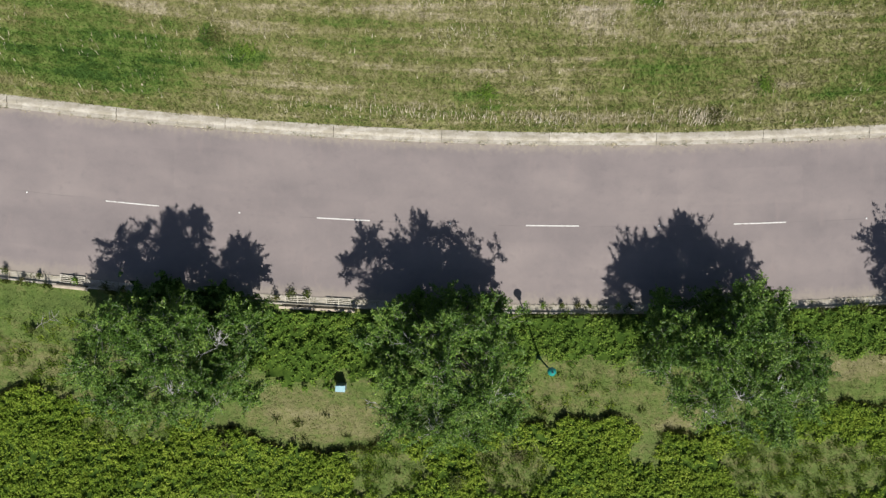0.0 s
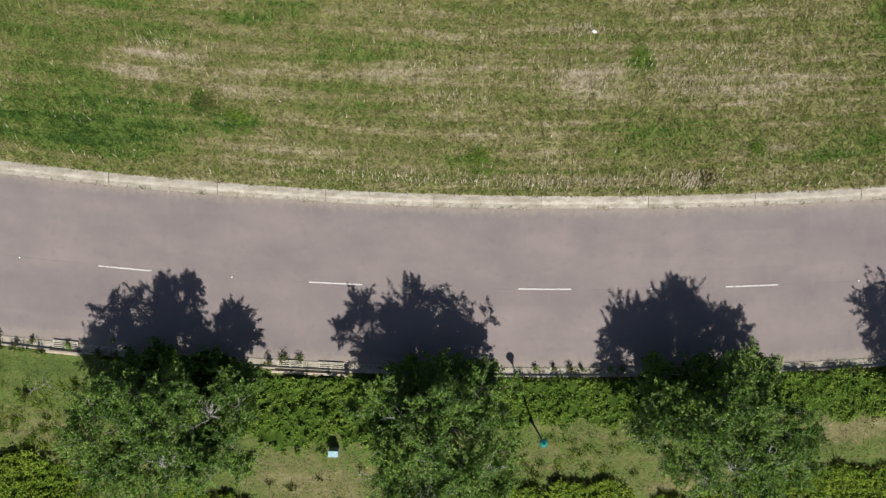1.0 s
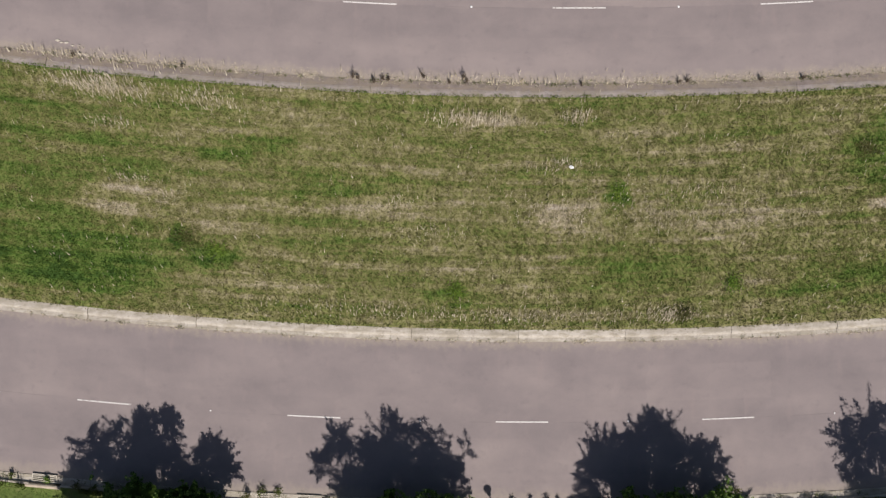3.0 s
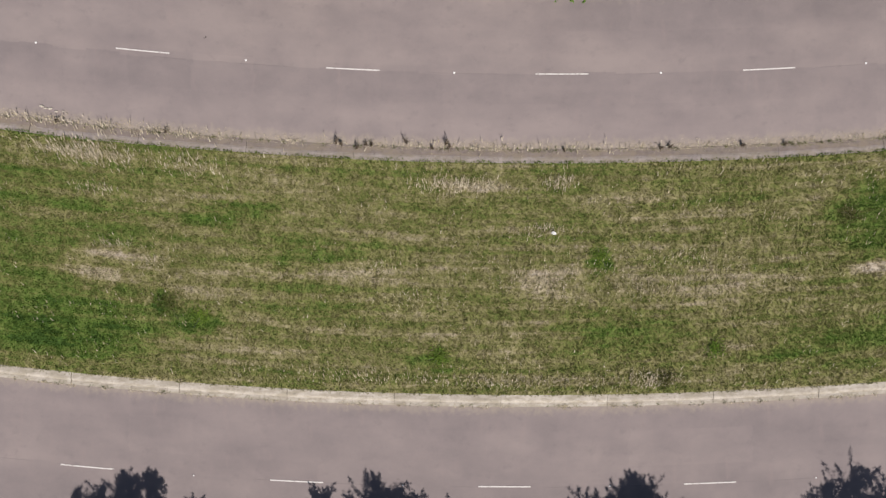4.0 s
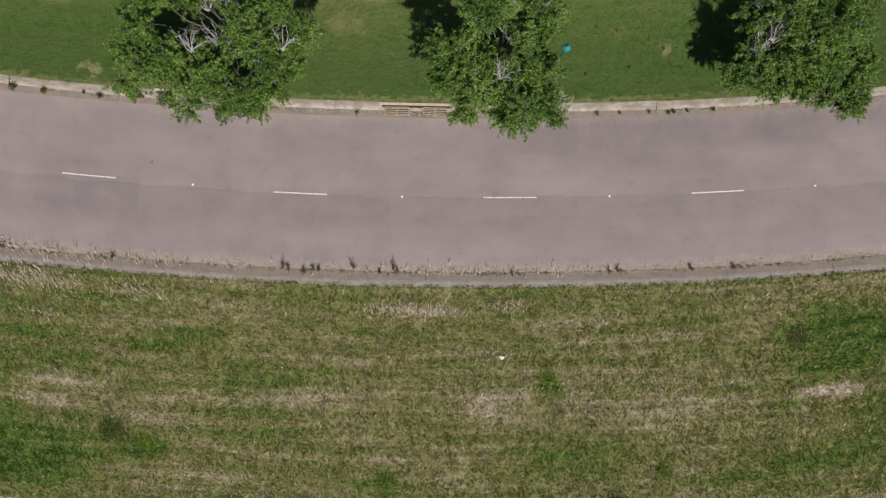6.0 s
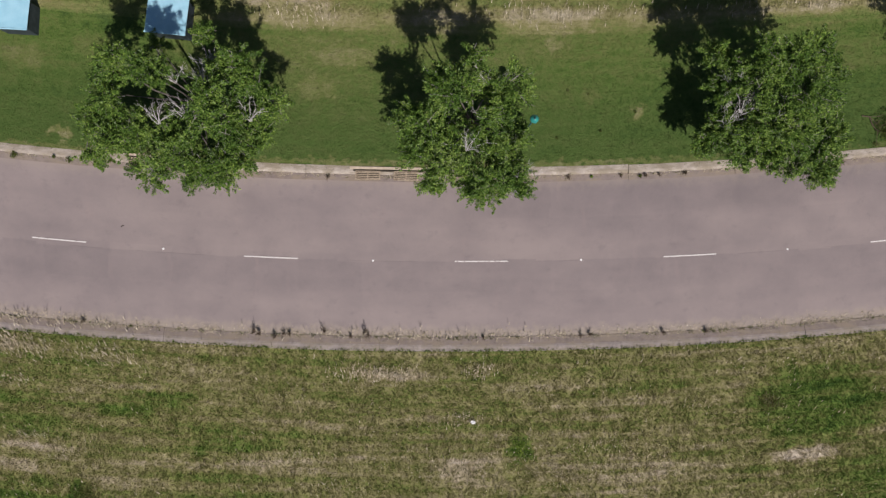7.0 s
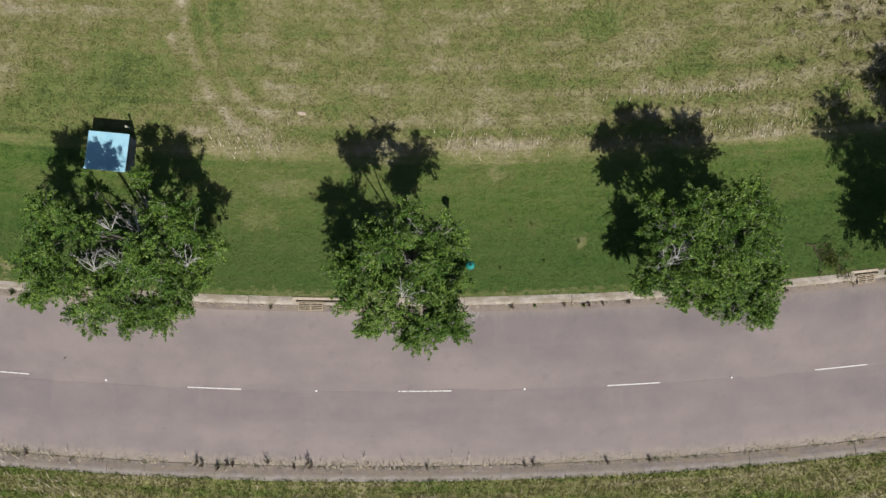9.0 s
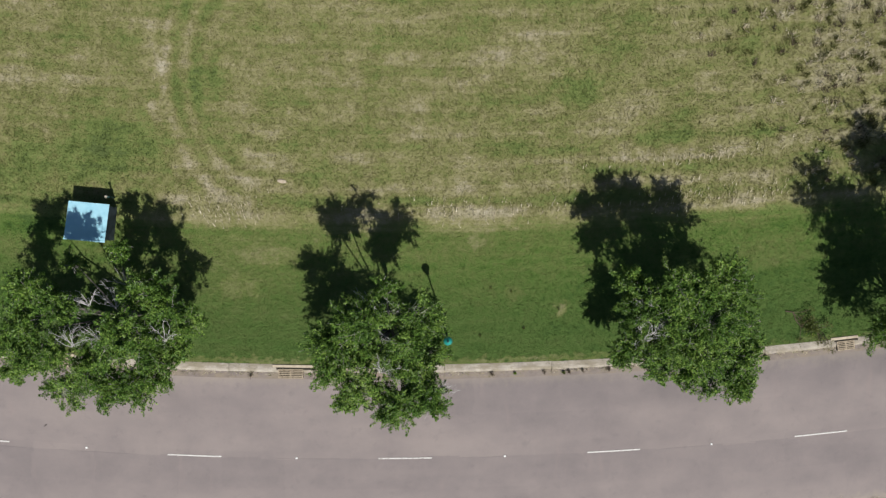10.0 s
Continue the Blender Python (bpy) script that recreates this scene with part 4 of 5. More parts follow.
def shed(x, y, turn, w, d, label):
    """A low hut: boarded walls and a sheet roof that falls to the north."""
    ob = empty("shed", pose(x, y, LAWN, 0, 0, turn), label, "shed", "pale blue sheds")
    hi, lo = 1.42, 1.24
    for nm, x0, x1, y0, y1, h in (("front_wall", -w / 2 + 0.1, w / 2 - 0.1, -d / 2 + 0.1, -d / 2 + 0.14, hi), ("back_wall", -w / 2 + 0.1, w / 2 - 0.1, d / 2 - 0.14, d / 2 - 0.1, lo),
                                  ("side_wall", -w / 2 + 0.1, -w / 2 + 0.14, -d / 2 + 0.14, d / 2 - 0.14, lo), ("side_wall", w / 2 - 0.14, w / 2 - 0.1, -d / 2 + 0.14, d / 2 - 0.14, lo)):
        part(nm, box(bmesh.new(), x0, x1, y0, y1, -0.05, h - 0.03), MAT_SHED_WALL, ob)
    sheets = 3
    for k in range(sheets):
        a, b = -w / 2 + w * k / sheets, -w / 2 + w * (k + 1) / sheets + (0.04 if k < sheets - 1 else 0)
        ribs = 14
        verts, faces = [], []
        for i in range(ribs * 2 + 1):
            px = a + (b - a) * i / (ribs * 2)
            rise = 0.016 * (i % 2) + 0.004 * k
            for py, pz in ((-d / 2, hi), (d / 2, lo)):
                verts += [(px, py, pz + rise), (px, py, pz + rise - 0.012)]
        for i in range(ribs * 2):
            p, q = 4 * i, 4 * i + 4
            faces += [(p, q, q + 2, p + 2), (p + 1, p + 3, q + 3, q + 1), (p, p + 1, q + 1, q), (p + 2, q + 2, q + 3, p + 3)]
        faces += [(0, 2, 3, 1), (8 * ribs, 8 * ribs + 1, 8 * ribs + 3, 8 * ribs + 2)]
        mesh_object("roof_sheet", verts, faces, MAT_TIN, ob, False, "pale blue corrugated sheet")
    part("ridge_strip", box(bmesh.new(), -w / 2 - 0.02, w / 2 + 0.02, -d / 2 - 0.02, -d / 2 + 0.06, hi + 0.022, hi + 0.036), MAT_TIN, ob)
    return ob


shed(-7.25, 38.45, -5.5, 2.25, 2.1, "pale blue sheet-roofed hut shaded by a tree")
shed(-15.75, 38.5, -3.0, 1.9, 1.75, "pale blue sheet-roofed hut on the grass")


def standpipe(x, y):
    ob = empty("standpipe", pose(x, y, LAWN), "thin dark standpipe with a pale cap beside the hut", "standpipe")
    part("pipe", lathe(bmesh.new(), [(0.05, -0.05), (0.05, 1.0)], 10), MAT_POLE, ob, "", True)
    part("cap", lathe(bmesh.new(), [(0.06, 1.0), (0.075, 1.02), (0.075, 1.1), (0.04, 1.15)], 10), MAT_GRATE, ob, "pale cap")
    return ob


standpipe(-6.3, 39.85)


def cabinet(x, y):
    ob = empty("utility_cabinet", pose(x, y, LAWN, 0, 0, -2), "small steel utility cabinet with a pale blue lid", "cabinet")
    part("body", box(bmesh.new(), -0.26, 0.26, -0.17, 0.17, -0.03, 0.82, 0.01), MAT_CABINET, ob)
    part("lid", box(bmesh.new(), -0.275, 0.275, -0.185, 0.165, 0.824, 0.87, 0.012), MAT_CABINET_TOP, ob, "pale blue lid")
    part("door", box(bmesh.new(), -0.22, 0.22, -0.185, -0.173, 0.05, 0.76, 0.004), MAT_CABINET, ob)
    return ob


cabinet(-5.2, -8.15)


# ---- drains in the gutters ----
def drain_inlet(x, v, side, grates, label, long=1.42, wide=0.52, up=0.0, rise=0.0):
    """A kerb inlet: lintel, dark slot block and slatted gratings. side +1: its lintel lies towards +y. grates: centres
    along x.
    """
    y = float(arc(x, v))
    ob = empty("drain_inlet", pose(x, y, up - 0.13, 0, 0, math.degrees(arc_turn(x, v))), label, "drain", "kerb drains")
    x0, x1 = min(grates) - long / 2 - 0.12, max(grates) + long / 2 + 0.25
    back = side * (wide / 2 + 0.10)
    part("lintel", box(bmesh.new(), x0 - 0.2, x1, min(back, back + side * 0.15), max(back, back + side * 0.15), 0.02, 0.165 + rise, 0.015), MAT_LINTEL, ob, "pale concrete lintel")
    # a solid dark block takes the place of the shaded opening
    slot = side * (wide / 2 + 0.05)
    part("slot_shade", box(bmesh.new(), x0, x1, min(slot, slot - side * 0.06) - 0.02, max(slot, slot - side * 0.06) + 0.02, 0.0, 0.145 + rise), MAT_PIT_SHADE_LUMP, ob, "dark block for the shaded inlet opening")
    for gx in grates:
        # the block below the slats has the depth's shade as its colour
        g = part("grating", box(bmesh.new(), gx - long / 2, gx + long / 2, -wide / 2, wide / 2, 0.0, 0.135), MAT_PIT_SHADE_LUMP, ob, "slatted grating over a block coloured as shaded depth")
        for a, b, c, d in ((-long / 2, long / 2, -wide / 2, -wide / 2 + 0.05), (-long / 2, long / 2, wide / 2 - 0.05, wide / 2),
                           (-long / 2, -long / 2 + 0.05, -wide / 2 + 0.05, wide / 2 - 0.05), (long / 2 - 0.05, long / 2, -wide / 2 + 0.05, wide / 2 - 0.05),
                           (-0.03, 0.03, -wide / 2 + 0.05, wide / 2 - 0.05)):
            part("frame_bar", box(bmesh.new(), gx + a, gx + b, c, d, 0.136, 0.168), MAT_IRON if side > 0 else MAT_GRATE, g)
        for k in range(4):
            yy = -wide / 2 + 0.05 + (wide - 0.1) * (k + 0.5) / 4
            part("slat", box(bmesh.new(), gx - long / 2 + 0.05, gx + long / 2 - 0.05, yy - 0.026, yy + 0.026, 0.136, 0.16), MAT_IRON if side > 0 else MAT_GRATE, g)
    return ob


drain_inlet(-6.4, -3.79, -1, (-1.34, 1.0), "pale slatted kerb drain overgrown with weeds", up=0.04, rise=0.1)
drain_inlet(-20.5, -3.70, -1, (0.0,), "single pale slatted kerb drain", up=0.04, rise=0.1)
drain_inlet(4.75, 29.70, 1, (-1.08, 1.10), "rusty pale twin kerb drain below a lintel", up=0.12)
drain_inlet(-9.4, 29.80, 1, (0.0,), "pale kerb drain under a tree", 1.0, up=0.12)
drain_inlet(35.6, 29.80, 1, (0.0,), "pale kerb drain with a timber lintel", 1.0, up=0.12)


# ---- studs, litter, weeds ----
def road_stud(x, v, r=0.055):
    ob = part("road_stud", box(bmesh.new(), -r, r, -r, r, -0.01, 0.03, 0.012), MAT_WHITE, None)
    ob.matrix_basis = pose(x, float(arc(x, v)), 0, 0, 0, random.uniform(-10, 10))
    return tagged(ob, "white reflective stud set in the asphalt", "road stud", "road studs")


for k in range(-2, 5):
    road_stud(-11.05 + 12.02 * k, S_LINE, 0.042)
    road_stud(-8.0 + 11.95 * k, N_LINE + (0.15 if k == 0 else 0.0))


def litter(x, y, z, r, seed, label, material, name="litter"):
    rng = np.random.default_rng(seed)
    bm = bmesh.new()
    for _ in range(5):
        m = pose(*(rng.normal(size=3) * (r * 0.6, r * 0.6, 0.01)), *(rng.uniform(-6, 6, 2)), rng.uniform(-30, 30))
        bmesh.ops.create_icosphere(bm, subdivisions=1, radius=r * rng.uniform(0.4, 0.8), matrix=m @ Matrix.Diagonal((1, 0.6, 0.25, 1)))
    ob = part(name, bm, material, None)
    ob.location = (x, y, z)
    return tagged(ob, label, name.replace("_", " "))


def flat_stone(x, y, z, w, d, seed, label, name="stone"):
    """A low slab with a chipped outline."""
    rng = np.random.default_rng(seed)
    n = 11
    ring = [(math.cos(2 * math.pi * k / n) * w * rng.uniform(0.7, 1.1), math.sin(2 * math.pi * k / n) * d * rng.uniform(0.7, 1.1)) for k in range(n)]
    verts = [(a, b, -0.03) for a, b in ring] + [(a * 0.96, b * 0.94, 0.025) for a, b in ring] + [(a * 0.8, b * 0.75, 0.045) for a, b in ring]
    faces = [(i + k, i + (k + 1) % n, i + n + (k + 1) % n, i + n + k) for i in (0, n) for k in range(n)] + [tuple(range(2 * n, 3 * n))]
    ob = mesh_object(name, verts, faces, MAT_GRATE if name == "rubble" else MAT_LINTEL)
    ob.matrix_basis = pose(x, y, z, 0, 0, rng.uniform(-20, 10))
    return tagged(ob, label, name)


litter(9.65, 15.6, LAWN + 0.2, 0.16, 1, "crumpled white litter on the dry median grass", MAT_WHITE)
litter(-10.3, 26.9, 0.01, 0.06, 2, "small dark lump on the asphalt", MAT_PIT_SHADE_LUMP, "debris")
flat_stone(3.2, 40.75, LAWN + 0.02, 0.34, 0.13, 8, "pale flat stone in the dry field")
for k, (x, y, w) in enumerate(((-19.65, 22.92, 0.15), (-19.42, 22.8, 0.11), (-19.15, 22.78, 0.13), (-18.8, 22.62, 0.1), (-18.4, 22.62, 0.07), (-18.2, 22.5, 0.06))):
    flat_stone(x, y, 0.0, w, w * 0.45, 40 + k, "pale broken concrete on the road edge", "rubble")


def weed(x, y, r, h, seed, label="leafy weed tuft growing in the gutter", material=None, count=90):
    rng = np.random.default_rng(seed)
    n = int(count * max(0.4, r / 0.25))
    p = unit(rng.normal(size=(n, 3))) * rng.uniform(0.15, 1.0, (n, 1)) * (r, r, h * 0.5) + (0, 0, h * 0.5)
    p[:, 2] = np.maximum(p[:, 2], 0.01)
    ob = empty("weed", pose(x, y, 0.0), label, "weed", "gutter weeds")
    leaf_cloud("leaves", leaves_at(rng, p, 0.10, 0.5, 0.5), material or MAT_WEED, ob)
    verts, faces = [], []
    for k in range(5):
        tip = rng.normal(size=3) * (r * 0.5, r * 0.5, 0.05) + (0, 0, h * 0.9)
        tube(verts, faces, [(0, 0, -0.03), tuple(tip * 0.5 + rng.normal(size=3) * 0.02), tuple(tip)], [0.012, 0.008, 0.004], 4)
    mesh_object("stem", verts, faces, MAT_BARK, ob)
    return ob


WEEDS = [(-24.2, -1.5, 0.24, 0.5), (-23.2, -2.05, 0.22, 0.55), (-22.3, -1.85, 0.2, 0.4), (-20.3, -2.1, 0.26, 0.45), (-8.1, -2.85, 0.4, 0.4), (-8.9, -3.1, 0.3, 0.7),
         (-7.2, -2.9, 0.3, 0.35), (6.3, -3.55, 0.24, 0.4), (7.35, -3.55, 0.2, 0.45), (8.3, -3.55, 0.26, 0.5), (8.95, -3.55, 0.2, 0.4), (23.3, -3.9, 0.45, 0.8), (22.2, -3.9, 0.3, 0.6),
         (19.2, -2.95, 0.3, 0.7), (24.6, -3.7, 0.4, 0.6), (33.6, 32.1, 0.45, 0.35), (-25.4, -1.3, 0.3, 0.5), (-18.6, -2.5, 0.3, 0.6), (-17.6, -2.6, 0.25, 0.5), (10.6, -3.6, 0.25, 0.5), (11.3, -3.6, 0.3, 0.4), (-18.1, 31.15, 0.3, 0.4), (-13.2, 30.6, 0.22, 0.35), (-11.8, 30.85, 0.2, 0.45), (-16.4, 30.95, 0.25, 0.2), (-10.9, 30.65, 0.2, 0.25), (-14.1, 30.8, 0.1, 0.4),
         (16.5, 29.7, 0.12, 0.15), (19.3, 29.75, 0.12, 0.15)]
for k, (x, y, r, h) in enumerate(WEEDS):
    weed(x, y, r, h, 100 + k, material=(MAT_WEED, MAT_SCRUB, MAT_WEED, MAT_SHRUB)[k % 4])
for k, (x, y, r, h, leaf) in enumerate([(33.5, 32.3, 0.65, 0.5, MAT_WEED), (16.2, 7.2, 0.7, 0.25, MAT_SCRUB), (19.0, 9.0, 0.75, 0.2, MAT_SHRUB), (-12.4, 11.8, 1.1, 0.10, MAT_SCRUB), (26.8, 16.8, 0.8, 0.12, MAT_SCRUB),
                                        (12.4, 14.2, 0.6, 0.15, MAT_SHRUB), (1.3, -13.5, 0.6, 1.1, MAT_WEED), (4.9, -12.2, 0.5, 0.35, MAT_SCRUB), (-11.8, -11.4, 0.5, 0.5, MAT_SCRUB), (-22.6, -4.9, 0.2, 0.6, MAT_WEED), (-19.8, -4.6, 0.25, 0.8, MAT_WEED), (-10.6, 11.0, 0.8, 0.15, MAT_SHRUB), (3.0, 8.5, 0.8, 0.12, MAT_SHRUB)]):
    ob = weed(x, y, r, h, 150 + k, "low leafy shrub standing in the grass", leaf, 170)
    ob.location.z = LAWN + 0.04


# small leaf tufts stand in for dark droppings on the verge
for k, (x, y) in enumerate(((15.1, 34.6), (17.0, 32.3), (14.5, 31.9), (19.0, 33.4), (20.7, 33.3), (16.3, 34.4))):
    weed(x, y, 0.08, 0.12, 180 + k, "tiny dark tuft standing in for a dropping on the mown verge").location.z = LAWN


SPRIGS = [(-2.8, 20.53, 0.70), (-2.5, 20.42, 0.50), (-1.6, 20.30, 0.45), (-1.1, 20.49, 0.35), (1.2, 20.70, 0.40), (2.7, 20.41, 0.30), (3.5, 20.70, 0.60), (3.7, 20.51, 0.35), (15.9, 20.42, 0.40), (16.4, 20.50, 0.35), (20.6, 20.45, 0.40), (23.1, 20.40, 0.30), (-12.5, 20.50, 0.35), (-18.7, 20.50, 0.40), (10.3, 20.40, 0.30), (-0.8, 20.50, 0.30), (18.2, 29.55, 0.22), (19.6, 29.5, 0.3), (20.4, 29.55, 0.2), (21.9, 29.55, 0.25), (28.6, 29.5, 0.3), (31.0, 29.55, 0.25), (1.4, 29.55, 0.2), (15.2, 29.55, 0.2)]


def dead_sprig(x, v, h, seed):
    """Dry stems that rise from the gutter and lean away from the kerb."""
    rng = np.random.default_rng(seed)
    verts, faces = [], []
    for k in range(6):
        tip = np.array([rng.normal(-0.1, 0.22), rng.normal(0.25, 0.2), 1.0]) * h * rng.uniform(0.6, 1.1)
        tube(verts, faces, [(0, 0, -0.03), tuple(tip * 0.5 + rng.normal(size=3) * 0.03), tuple(tip)], [0.02, 0.016, 0.008], 4)
        for j in range(4):
            a = tip * rng.uniform(0.4, 0.95)
            b = a + rng.normal(size=3) * 0.09
            tube(verts, faces, [tuple(a), tuple(b)], [0.014, 0.007], 3)
    ob = mesh_object("dead_sprig", verts, faces, MAT_BROWN)
    ob.location = (x, float(arc(x, v)), 0.0)
    return tagged(ob, "dry brown weed stems rising from the gutter", "dead weed", "dry gutter weeds")


for k, (x, v, h) in enumerate(SPRIGS):
    dead_sprig(x, v, h, 300 + k)


def fallen_branch(x, y, turn, size, seed, label, dead_leaves=0):
    """A crooked stem with side twigs, some with withered leaves."""
    rng = np.random.default_rng(seed)
    ob = empty("fallen_branch", pose(x, y, LAWN + 0.04, 0, 0, turn), label, "branch")
    verts, faces = [], []
    stem = [np.zeros(3)]
    for k in range(6):
        stem.append(stem[-1] + np.array([0.2, rng.normal(0, 0.07), rng.uniform(-0.01, 0.04)]) * size)
    tube(verts, faces, [tuple(p) for p in stem], [0.02 * size * (1 - 0.13 * k) for k in range(7)], 6)
    ends = []
    for k in range(11):
        a = stem[rng.integers(1, 7)]
        b = a + np.array([rng.uniform(0.05, 0.4), rng.choice((-1, 1)) * rng.uniform(0.12, 0.42), rng.uniform(0.0, 0.2)]) * size
        tube(verts, faces, [tuple(a), tuple((a + b) / 2 + rng.normal(size=3) * 0.05), tuple(b)], [0.010 * size, 0.008 * size, 0.004 * size], 5)
        ends.append(b)
    mesh_object("stem", verts, faces, MAT_TWIG if seed < 5 else MAT_BROWN, ob)
    if dead_leaves:
        spots = np.array(ends).repeat(dead_leaves, 0) + rng.normal(size=(len(ends) * dead_leaves, 3)) * (0.16, 0.12, 0.06)
        spots[:, 2] = np.maximum(spots[:, 2], 0.02)
        leaf_cloud("withered_leaves", leaves_at(rng, spots, 0.11, 0.4, 0.5), MAT_SCRUB, ob)
    return ob


fallen_branch(-22.8, -5.0, 25, 1.3, 1, "dry grey fallen branch in the long grass")
fallen_branch(32.1, 33.2, -28, 2.0, 6, "dark dead branch with withered leaves beside the kerb", 26)


# ---- grass ----
def grass_stuff(name, label, x, y, z, length, width, rng, material, north=0.0, spread=0.45):
    """Loose blades; north: how far they lean northwards."""
    n = len(x)
    ang = rng.uniform(0, 2 * math.pi, n)
    side = np.stack([np.cos(ang), np.sin(ang), np.zeros(n)], 1) * (width * rng.uniform(0.6, 1.4, n))[:, None]
    lean = np.stack([rng.normal(0, spread, n), rng.normal(north, spread, n), np.ones(n)], 1)
    tip = unit(lean) * (length * rng.uniform(0.5, 1.4, n))[:, None]
    foot = np.stack([x, y, z], 1)
    ob = leaf_cloud(name, np.stack([foot - side, foot + side, foot + tip], 1), material)
    return tagged(ob, label, "grass", "", "stuff")


def lawn_height(v):
    return np.interp(v, [6.3, 9, 13, 17, 19.72], [LAWN, LAWN + 0.05, LAWN + 0.09, LAWN + 0.05, LAWN])


rng = np.random.default_rng(5)
for label, v0, v1, x0, x1, n, length in (("short dry and green median turf", 6.28, 19.78, -28, 39, 455000, 0.13), ("freshly mown green verge turf", 30.1, 38.6, -19, 41, 180000, 0.055),
                                         ("dry mown field grass", 38.6, 54.0, -19, 41, 320000, 0.10), ("long green grass among the shrubs", -15.5, -4.1, -30, 33, 120000, 0.08)):
    x, v = rng.uniform(x0, x1, n), rng.uniform(v0, v1, n)
    # blades stand in small tufts
    k = 4
    x, v = x[: n // k].repeat(k) + rng.normal(0, 0.09, n // k * k), v[: n // k].repeat(k) + rng.normal(0, 0.08, n // k * k)
    v = v + 0.10 * np.sin(x * 3.1) * np.sin(x * 0.7 + v)
    y = arc(x, v)
    ok = (v < 6.0) | ((v > 6.24) & (v < 19.8)) | (v > 30.08)
    x, y, v = x[ok], y[ok], v[ok]
    grass_stuff("grass", label, x, y, lawn_height(v) - 0.01, length, 0.026, rng, MAT_BLADES, 0.12, 0.7)

# weeds and chips caught in the gutters
def gutter_growth(name, label, v, x0, x1, bunches, blades, length, material, spread, north, across=0.07):
    cx = rng.uniform(x0, x1, bunches)
    n = bunches * blades
    x = np.repeat(cx, blades) + rng.normal(0, spread, n)
    y = arc(x, v + rng.normal(0, across, n))
    return grass_stuff(name, label, x, y, np.zeros(n), length, 0.02, rng, material, north, 1.2)


gutter_growth("gutter_weeds", "small dark weeds along the median gutter", 5.66, -28, 34, 60, 14, 0.08, MAT_WEED, 0.09, 0.2)
gutter_growth("gutter_weeds", "small dark weeds along the northern median gutter", 20.42, -24, 38, 70, 18, 0.12, MAT_WEED, 0.10, 0.3)
gutter_growth("gutter_weeds", "low green grass creeping over the northern median gutter", 20.3, -24, 38, 110, 40, 0.06, MAT_BLADES, 0.25, 0.3, 0.14)
gutter_growth("gutter_weeds", "low green grass creeping over the verge kerb", 29.95, -22, 42, 120, 40, 0.07, MAT_BLADES, 0.25, 0.0, 0.16)
gutter_growth("gutter_weeds", "low green grass creeping over the sunlit kerb", 6.2, -28, 34, 70, 40, 0.06, MAT_BLADES, 0.22, 0.0, 0.07)
gutter_growth("gutter_weeds", "small weeds along the verge gutter", 29.62, -22, 42, 45, 14, 0.09, MAT_WEED, 0.10, 0.2)
gutter_growth("gutter_straw", "dry straw along the northern median gutter", 20.55, -24, 38, 190, 30, 0.09, MAT_STRAW, 0.30, 0.5, 0.17)
gutter_growth("gutter_straw", "dry straw along the sunlit median gutter", 5.6, -28, 34, 110, 12, 0.12, MAT_STRAW, 0.14, 0.3)
gutter_growth("gutter_weeds", "small weeds along the southern gutter", -3.72, -28, 34, 55, 20, 0.16, MAT_WEED, 0.12, 0.3)
gutter_growth("gutter_straw", "dry straw along the southern gutter", -3.6, -28, 34, 70, 14, 0.10, MAT_STRAW, 0.25, 0.3)
gutter_growth("gutter_straw", "dry straw along the verge gutter", 29.68, -22, 42, 130, 16, 0.14, MAT_STRAW, 0.2, 0.3)

# tall blades that fringe the bank's edges and lean over the kerb
fx = np.concatenate([rng.uniform(a, b, n) for a, b, n in ((5.2, 11.9, 150), (-18.5, -17.2, 40), (20.5, 30, 130), (-3.2, -2.2, 20), (-24.5, -21.5, 40))])
fx = np.repeat(fx, 4) + rng.normal(0, 0.05, len(fx) * 4)
grass_stuff("kerb_fringe", "tall green blades leaning over the southern kerb", fx, arc(fx, -4.2 + rng.normal(0, 0.08, len(fx))), np.full(len(fx), LAWN), 0.5, 0.022, rng, MAT_WEED, 0.25, 0.2)
fx = np.concatenate([rng.uniform(a, b, n) for a, b, n in ((-24.5, -22.2, 60), (-12.2, -8.8, 100), (-7.6, -2.6, 140), (5.0, 10.8, 110), (13.4, 16.6, 90), (23, 30, 120))])
fx = np.repeat(fx, 5) + rng.normal(0, 0.05, len(fx) * 5)
fy = bank_edge(fx) + ragged(fx, bank_edge(fx)) * 0.5 + rng.normal(0.05, 0.09, len(fx))
grass_stuff("hedge_fringe", "dark brown-green stalks along the shrub mass", fx, fy, np.full(len(fx), LAWN), 0.36, 0.022, rng, MAT_SCRUB, 0.1, 0.25)

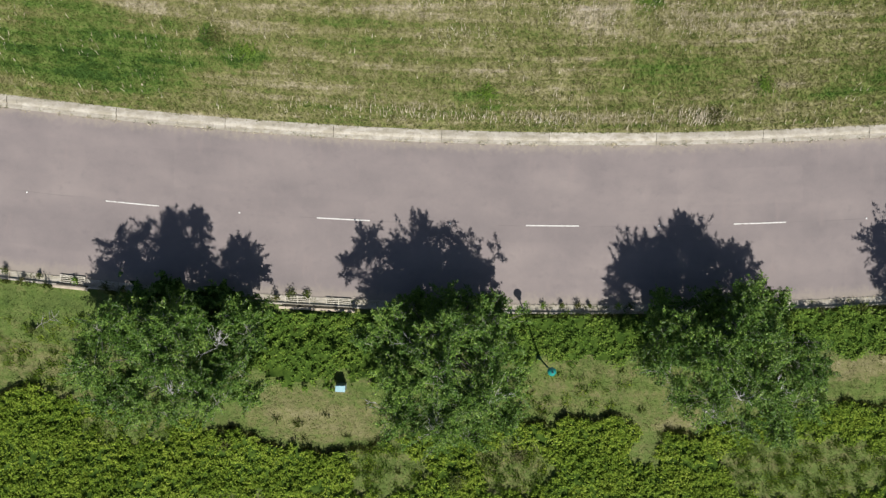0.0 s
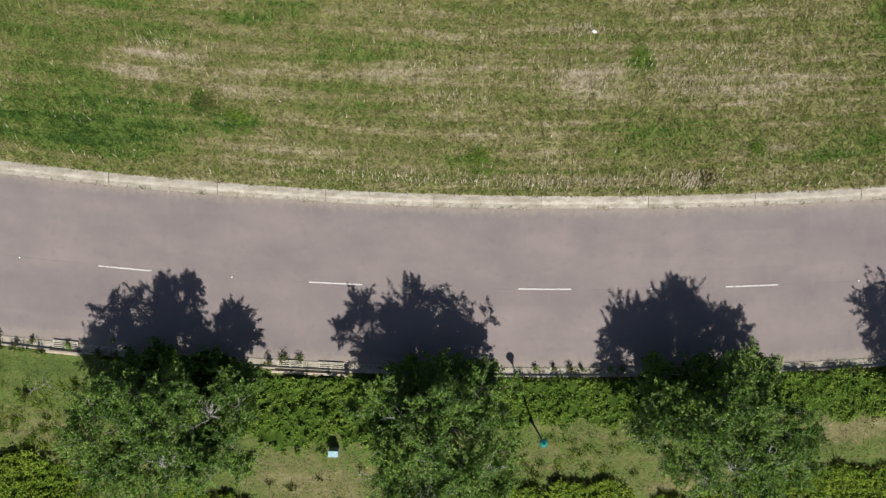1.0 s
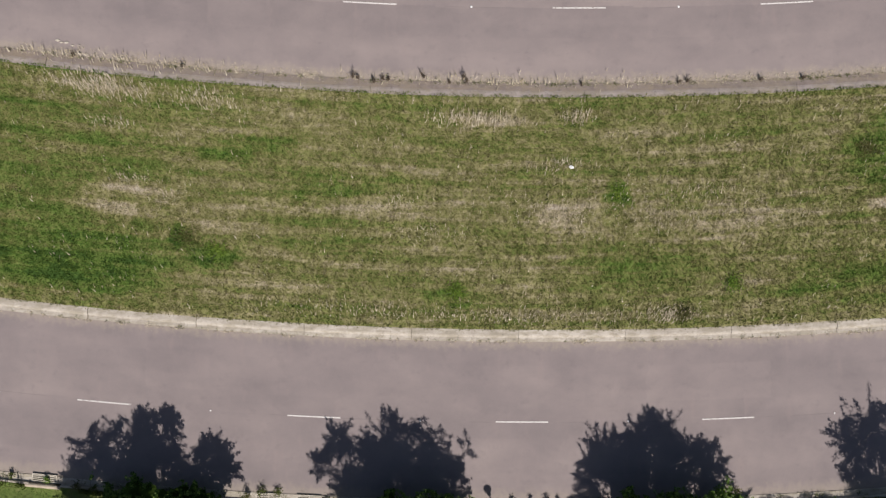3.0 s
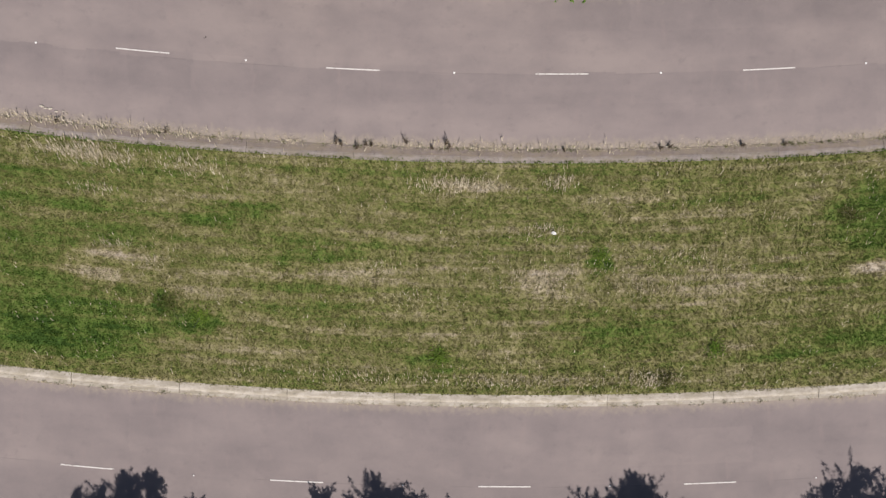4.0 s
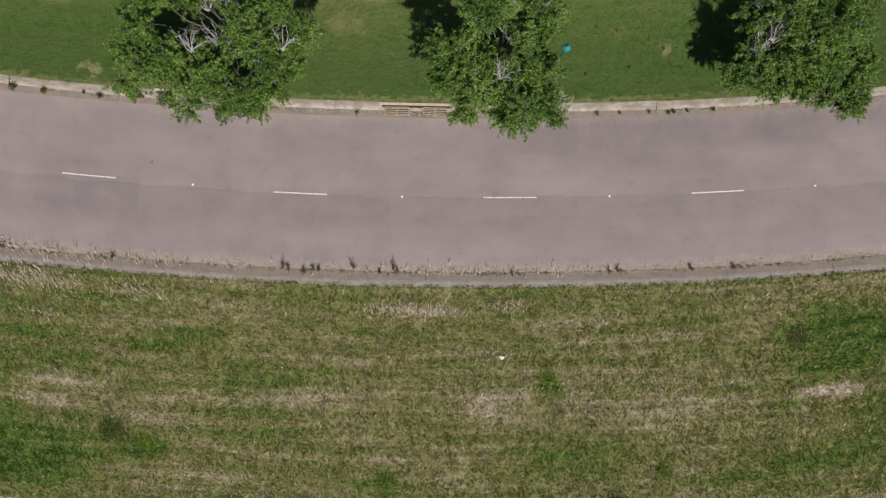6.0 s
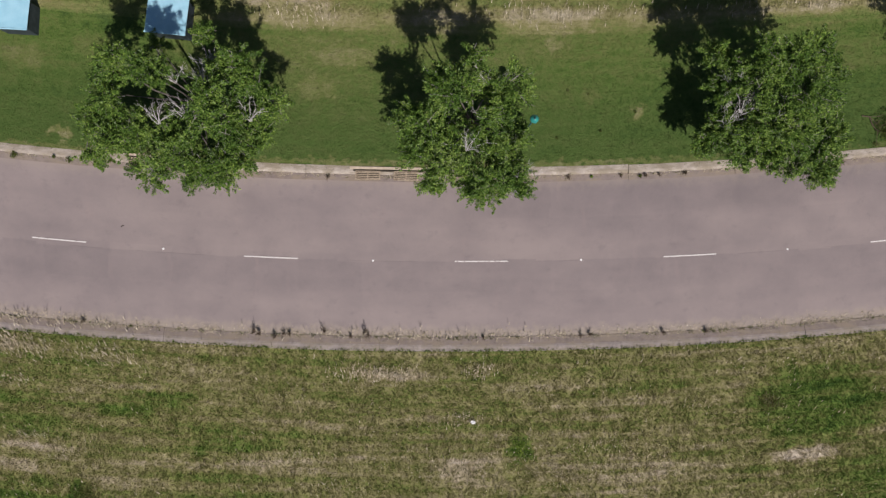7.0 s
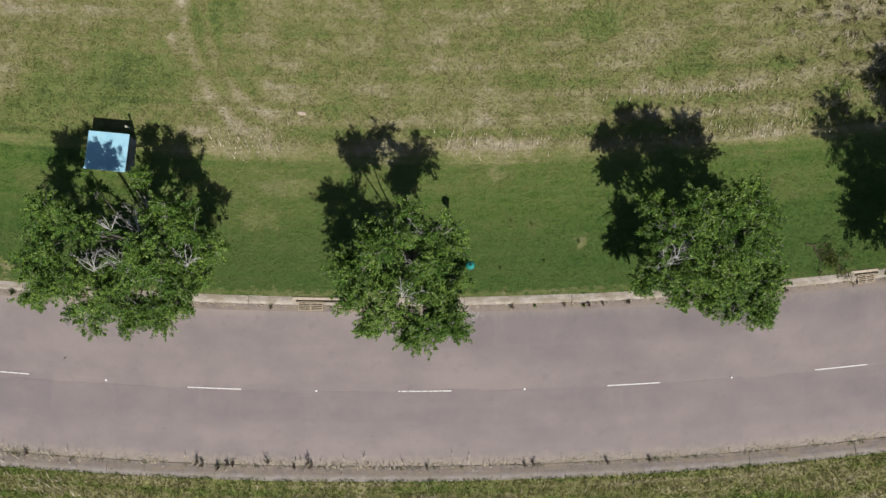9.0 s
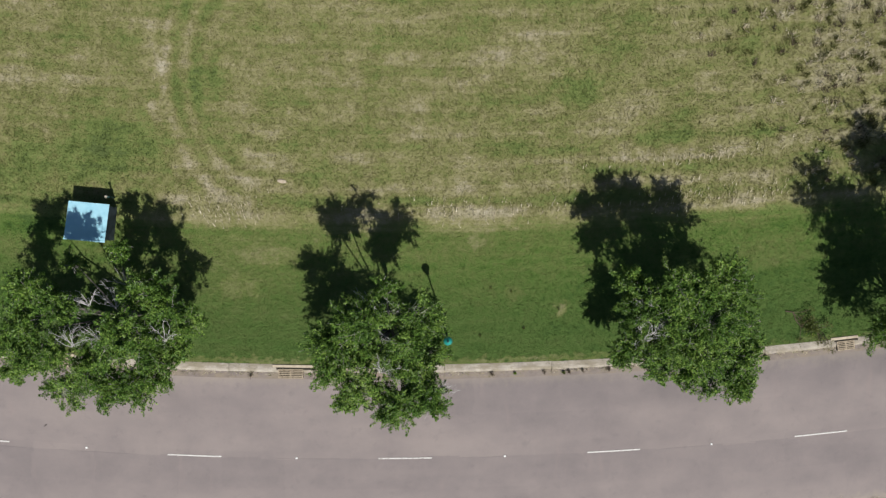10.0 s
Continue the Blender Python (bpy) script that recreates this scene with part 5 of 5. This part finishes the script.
# pale seed stalks in bunches
xs, ys = [], []
for cx, cv, rx, rv, n in ((-17.2, 18.9, 2.4, 0.5, 420), (-11.2, 18.7, 1.6, 0.5, 130), (4.1, 18.3, 2.0, 0.35, 260), (9.9, 18.4, 0.7, 0.35, 80), (-16.5, 16.8, 1.2, 0.3, 50),
                          (15.4, 7.1, 1.2, 0.35, 160), (8.5, 7.0, 8.0, 0.35, 320), (-2, 7.2, 6, 0.4, 120), (14, 13.0, 8, 0.8, 420), (8.5, 15.6, 2.0, 0.3, 80),
                          (-15.4, 13.8, 1.0, 0.30, 70), (-13.3, 12.9, 0.8, 0.30, 50), (8.6, 12.9, 1.6, 0.40, 90), (9.1, 15.9, 0.7, 0.25, 40), (15.3, 12.2, 1.6, 0.40, 90), (-0.6, 13.3, 0.7, 0.40, 60), (17.6, 14.2, 1.5, 0.30, 60), (2.0, 11.7, 2.0, 0.30, 60),
                          (-17, 20.35, 6.0, 0.3, 120), (6, 20.5, 10.0, 0.3, 70), (0.2, 39.0, 2.2, 0.7, 80), (14, 39.0, 5.0, 0.6, 80), (29, 39.1, 6.0, 0.6, 110), (26, 41.4, 5.0, 0.3, 60)):
    n = int(n * 1.8)
    x, v = rng.normal(cx, rx * 0.6, n), rng.normal(cv, rv * 0.7, n)
    xs.append(x)
    ys.append(arc(x, v))
x, v = rng.uniform(-28, 34, 5200), rng.uniform(6.5, 19.5, 5200)
ok = np.array([noise.noise((px * 0.35, pv * 0.9, 4.0)) for px, pv in zip(x, v)]) + rng.normal(0, 0.12, len(x)) > 0.08
xs.append(x[ok])
ys.append(arc(x[ok], v[ok]))
xs, ys = np.concatenate(xs), np.concatenate(ys)
grass_stuff("seed_stalks", "pale dry seed stalks standing in bunches", xs, ys, np.full(len(xs), LAWN + 0.03), 0.34, 0.021, rng, MAT_STRAW, 0.9, 0.25)


# rough tussocks where the field runs wild
n = 480
tx, ty = rng.uniform(27, 43, n * 3), rng.uniform(40.5, 54, n * 3)
wild = (tx - 28) * 0.6 + (ty - 41) * 0.4 > rng.uniform(2.5, 7.5, n * 3)
tx, ty = tx[wild][:n], ty[wild][:n]
per = 34
bx = np.repeat(tx, per) + rng.normal(0, 0.13, len(tx) * per)
by = np.repeat(ty, per) + rng.normal(0, 0.10, len(tx) * per)
sort = (np.arange(len(tx)) % 5).repeat(per)
for pick, tint, words in ((sort < 2, MAT_STRAW, "bleached rough grass tussocks in the wild corner"), (sort == 2, MAT_BROWN, "brown dead weed tussocks in the wild corner"),
                          (sort > 2, MAT_SCRUB, "dark green weed tussocks in the wild corner")):
    grass_stuff("tussocks", words, bx[pick], by[pick], np.full(pick.sum(), LAWN), 0.3, 0.02, rng, tint, 0.2, 0.6)
# taller weeds scattered through the rough grass of the shrub bank
n = 150
tx, ty = rng.uniform(-30, 34, n), rng.uniform(-15, -4.6, n)
bx = np.repeat(tx, 30) + rng.normal(0, 0.12, n * 30)
by = np.repeat(ty, 30) + rng.normal(0, 0.10, n * 30)
tx = np.concatenate([rng.uniform(cx - rx, cx + rx, k) for cx, rx, k in ((21.6, 5.2, 170), (-17.3, 2.8, 60), (-2.6, 2.2, 70), (4.6, 2.2, 80), (-11.0, 3.0, 60), (-22.5, 4.0, 90), (8.6, 3.6, 30))])
ty = np.concatenate([rng.uniform(cy - ry, cy + ry, k) for cy, ry, k in ((-13.0, 1.8, 170), (-10.3, 0.9, 60), (-13.0, 1.5, 70), (-12.9, 1.4, 80), (-15.2, 0.8, 60), (-6.2, 2.0, 90), (-8.6, 1.2, 30))])
for tint, take, words in ((MAT_SHRUB, 0, "olive rough grass standing in tufts on the bank"), (MAT_BANK, 1, "lime green rough grass standing in tufts on the bank")):
    ox, oy = np.repeat(tx[take::2], 34), np.repeat(ty[take::2], 34)
    ox, oy = ox + rng.normal(0, 0.16, len(ox)), oy + rng.normal(0, 0.13, len(oy))
    grass_stuff("rough_grass", words, ox, oy, np.full(len(ox), LAWN), 0.3, 0.02, rng, tint, 0.15, 0.5)
grass_stuff("bank_weeds", "dark green weeds among the bank's long grass", bx, by, np.full(n * 30, LAWN), 0.3, 0.026, rng, MAT_WEED, 0.2)
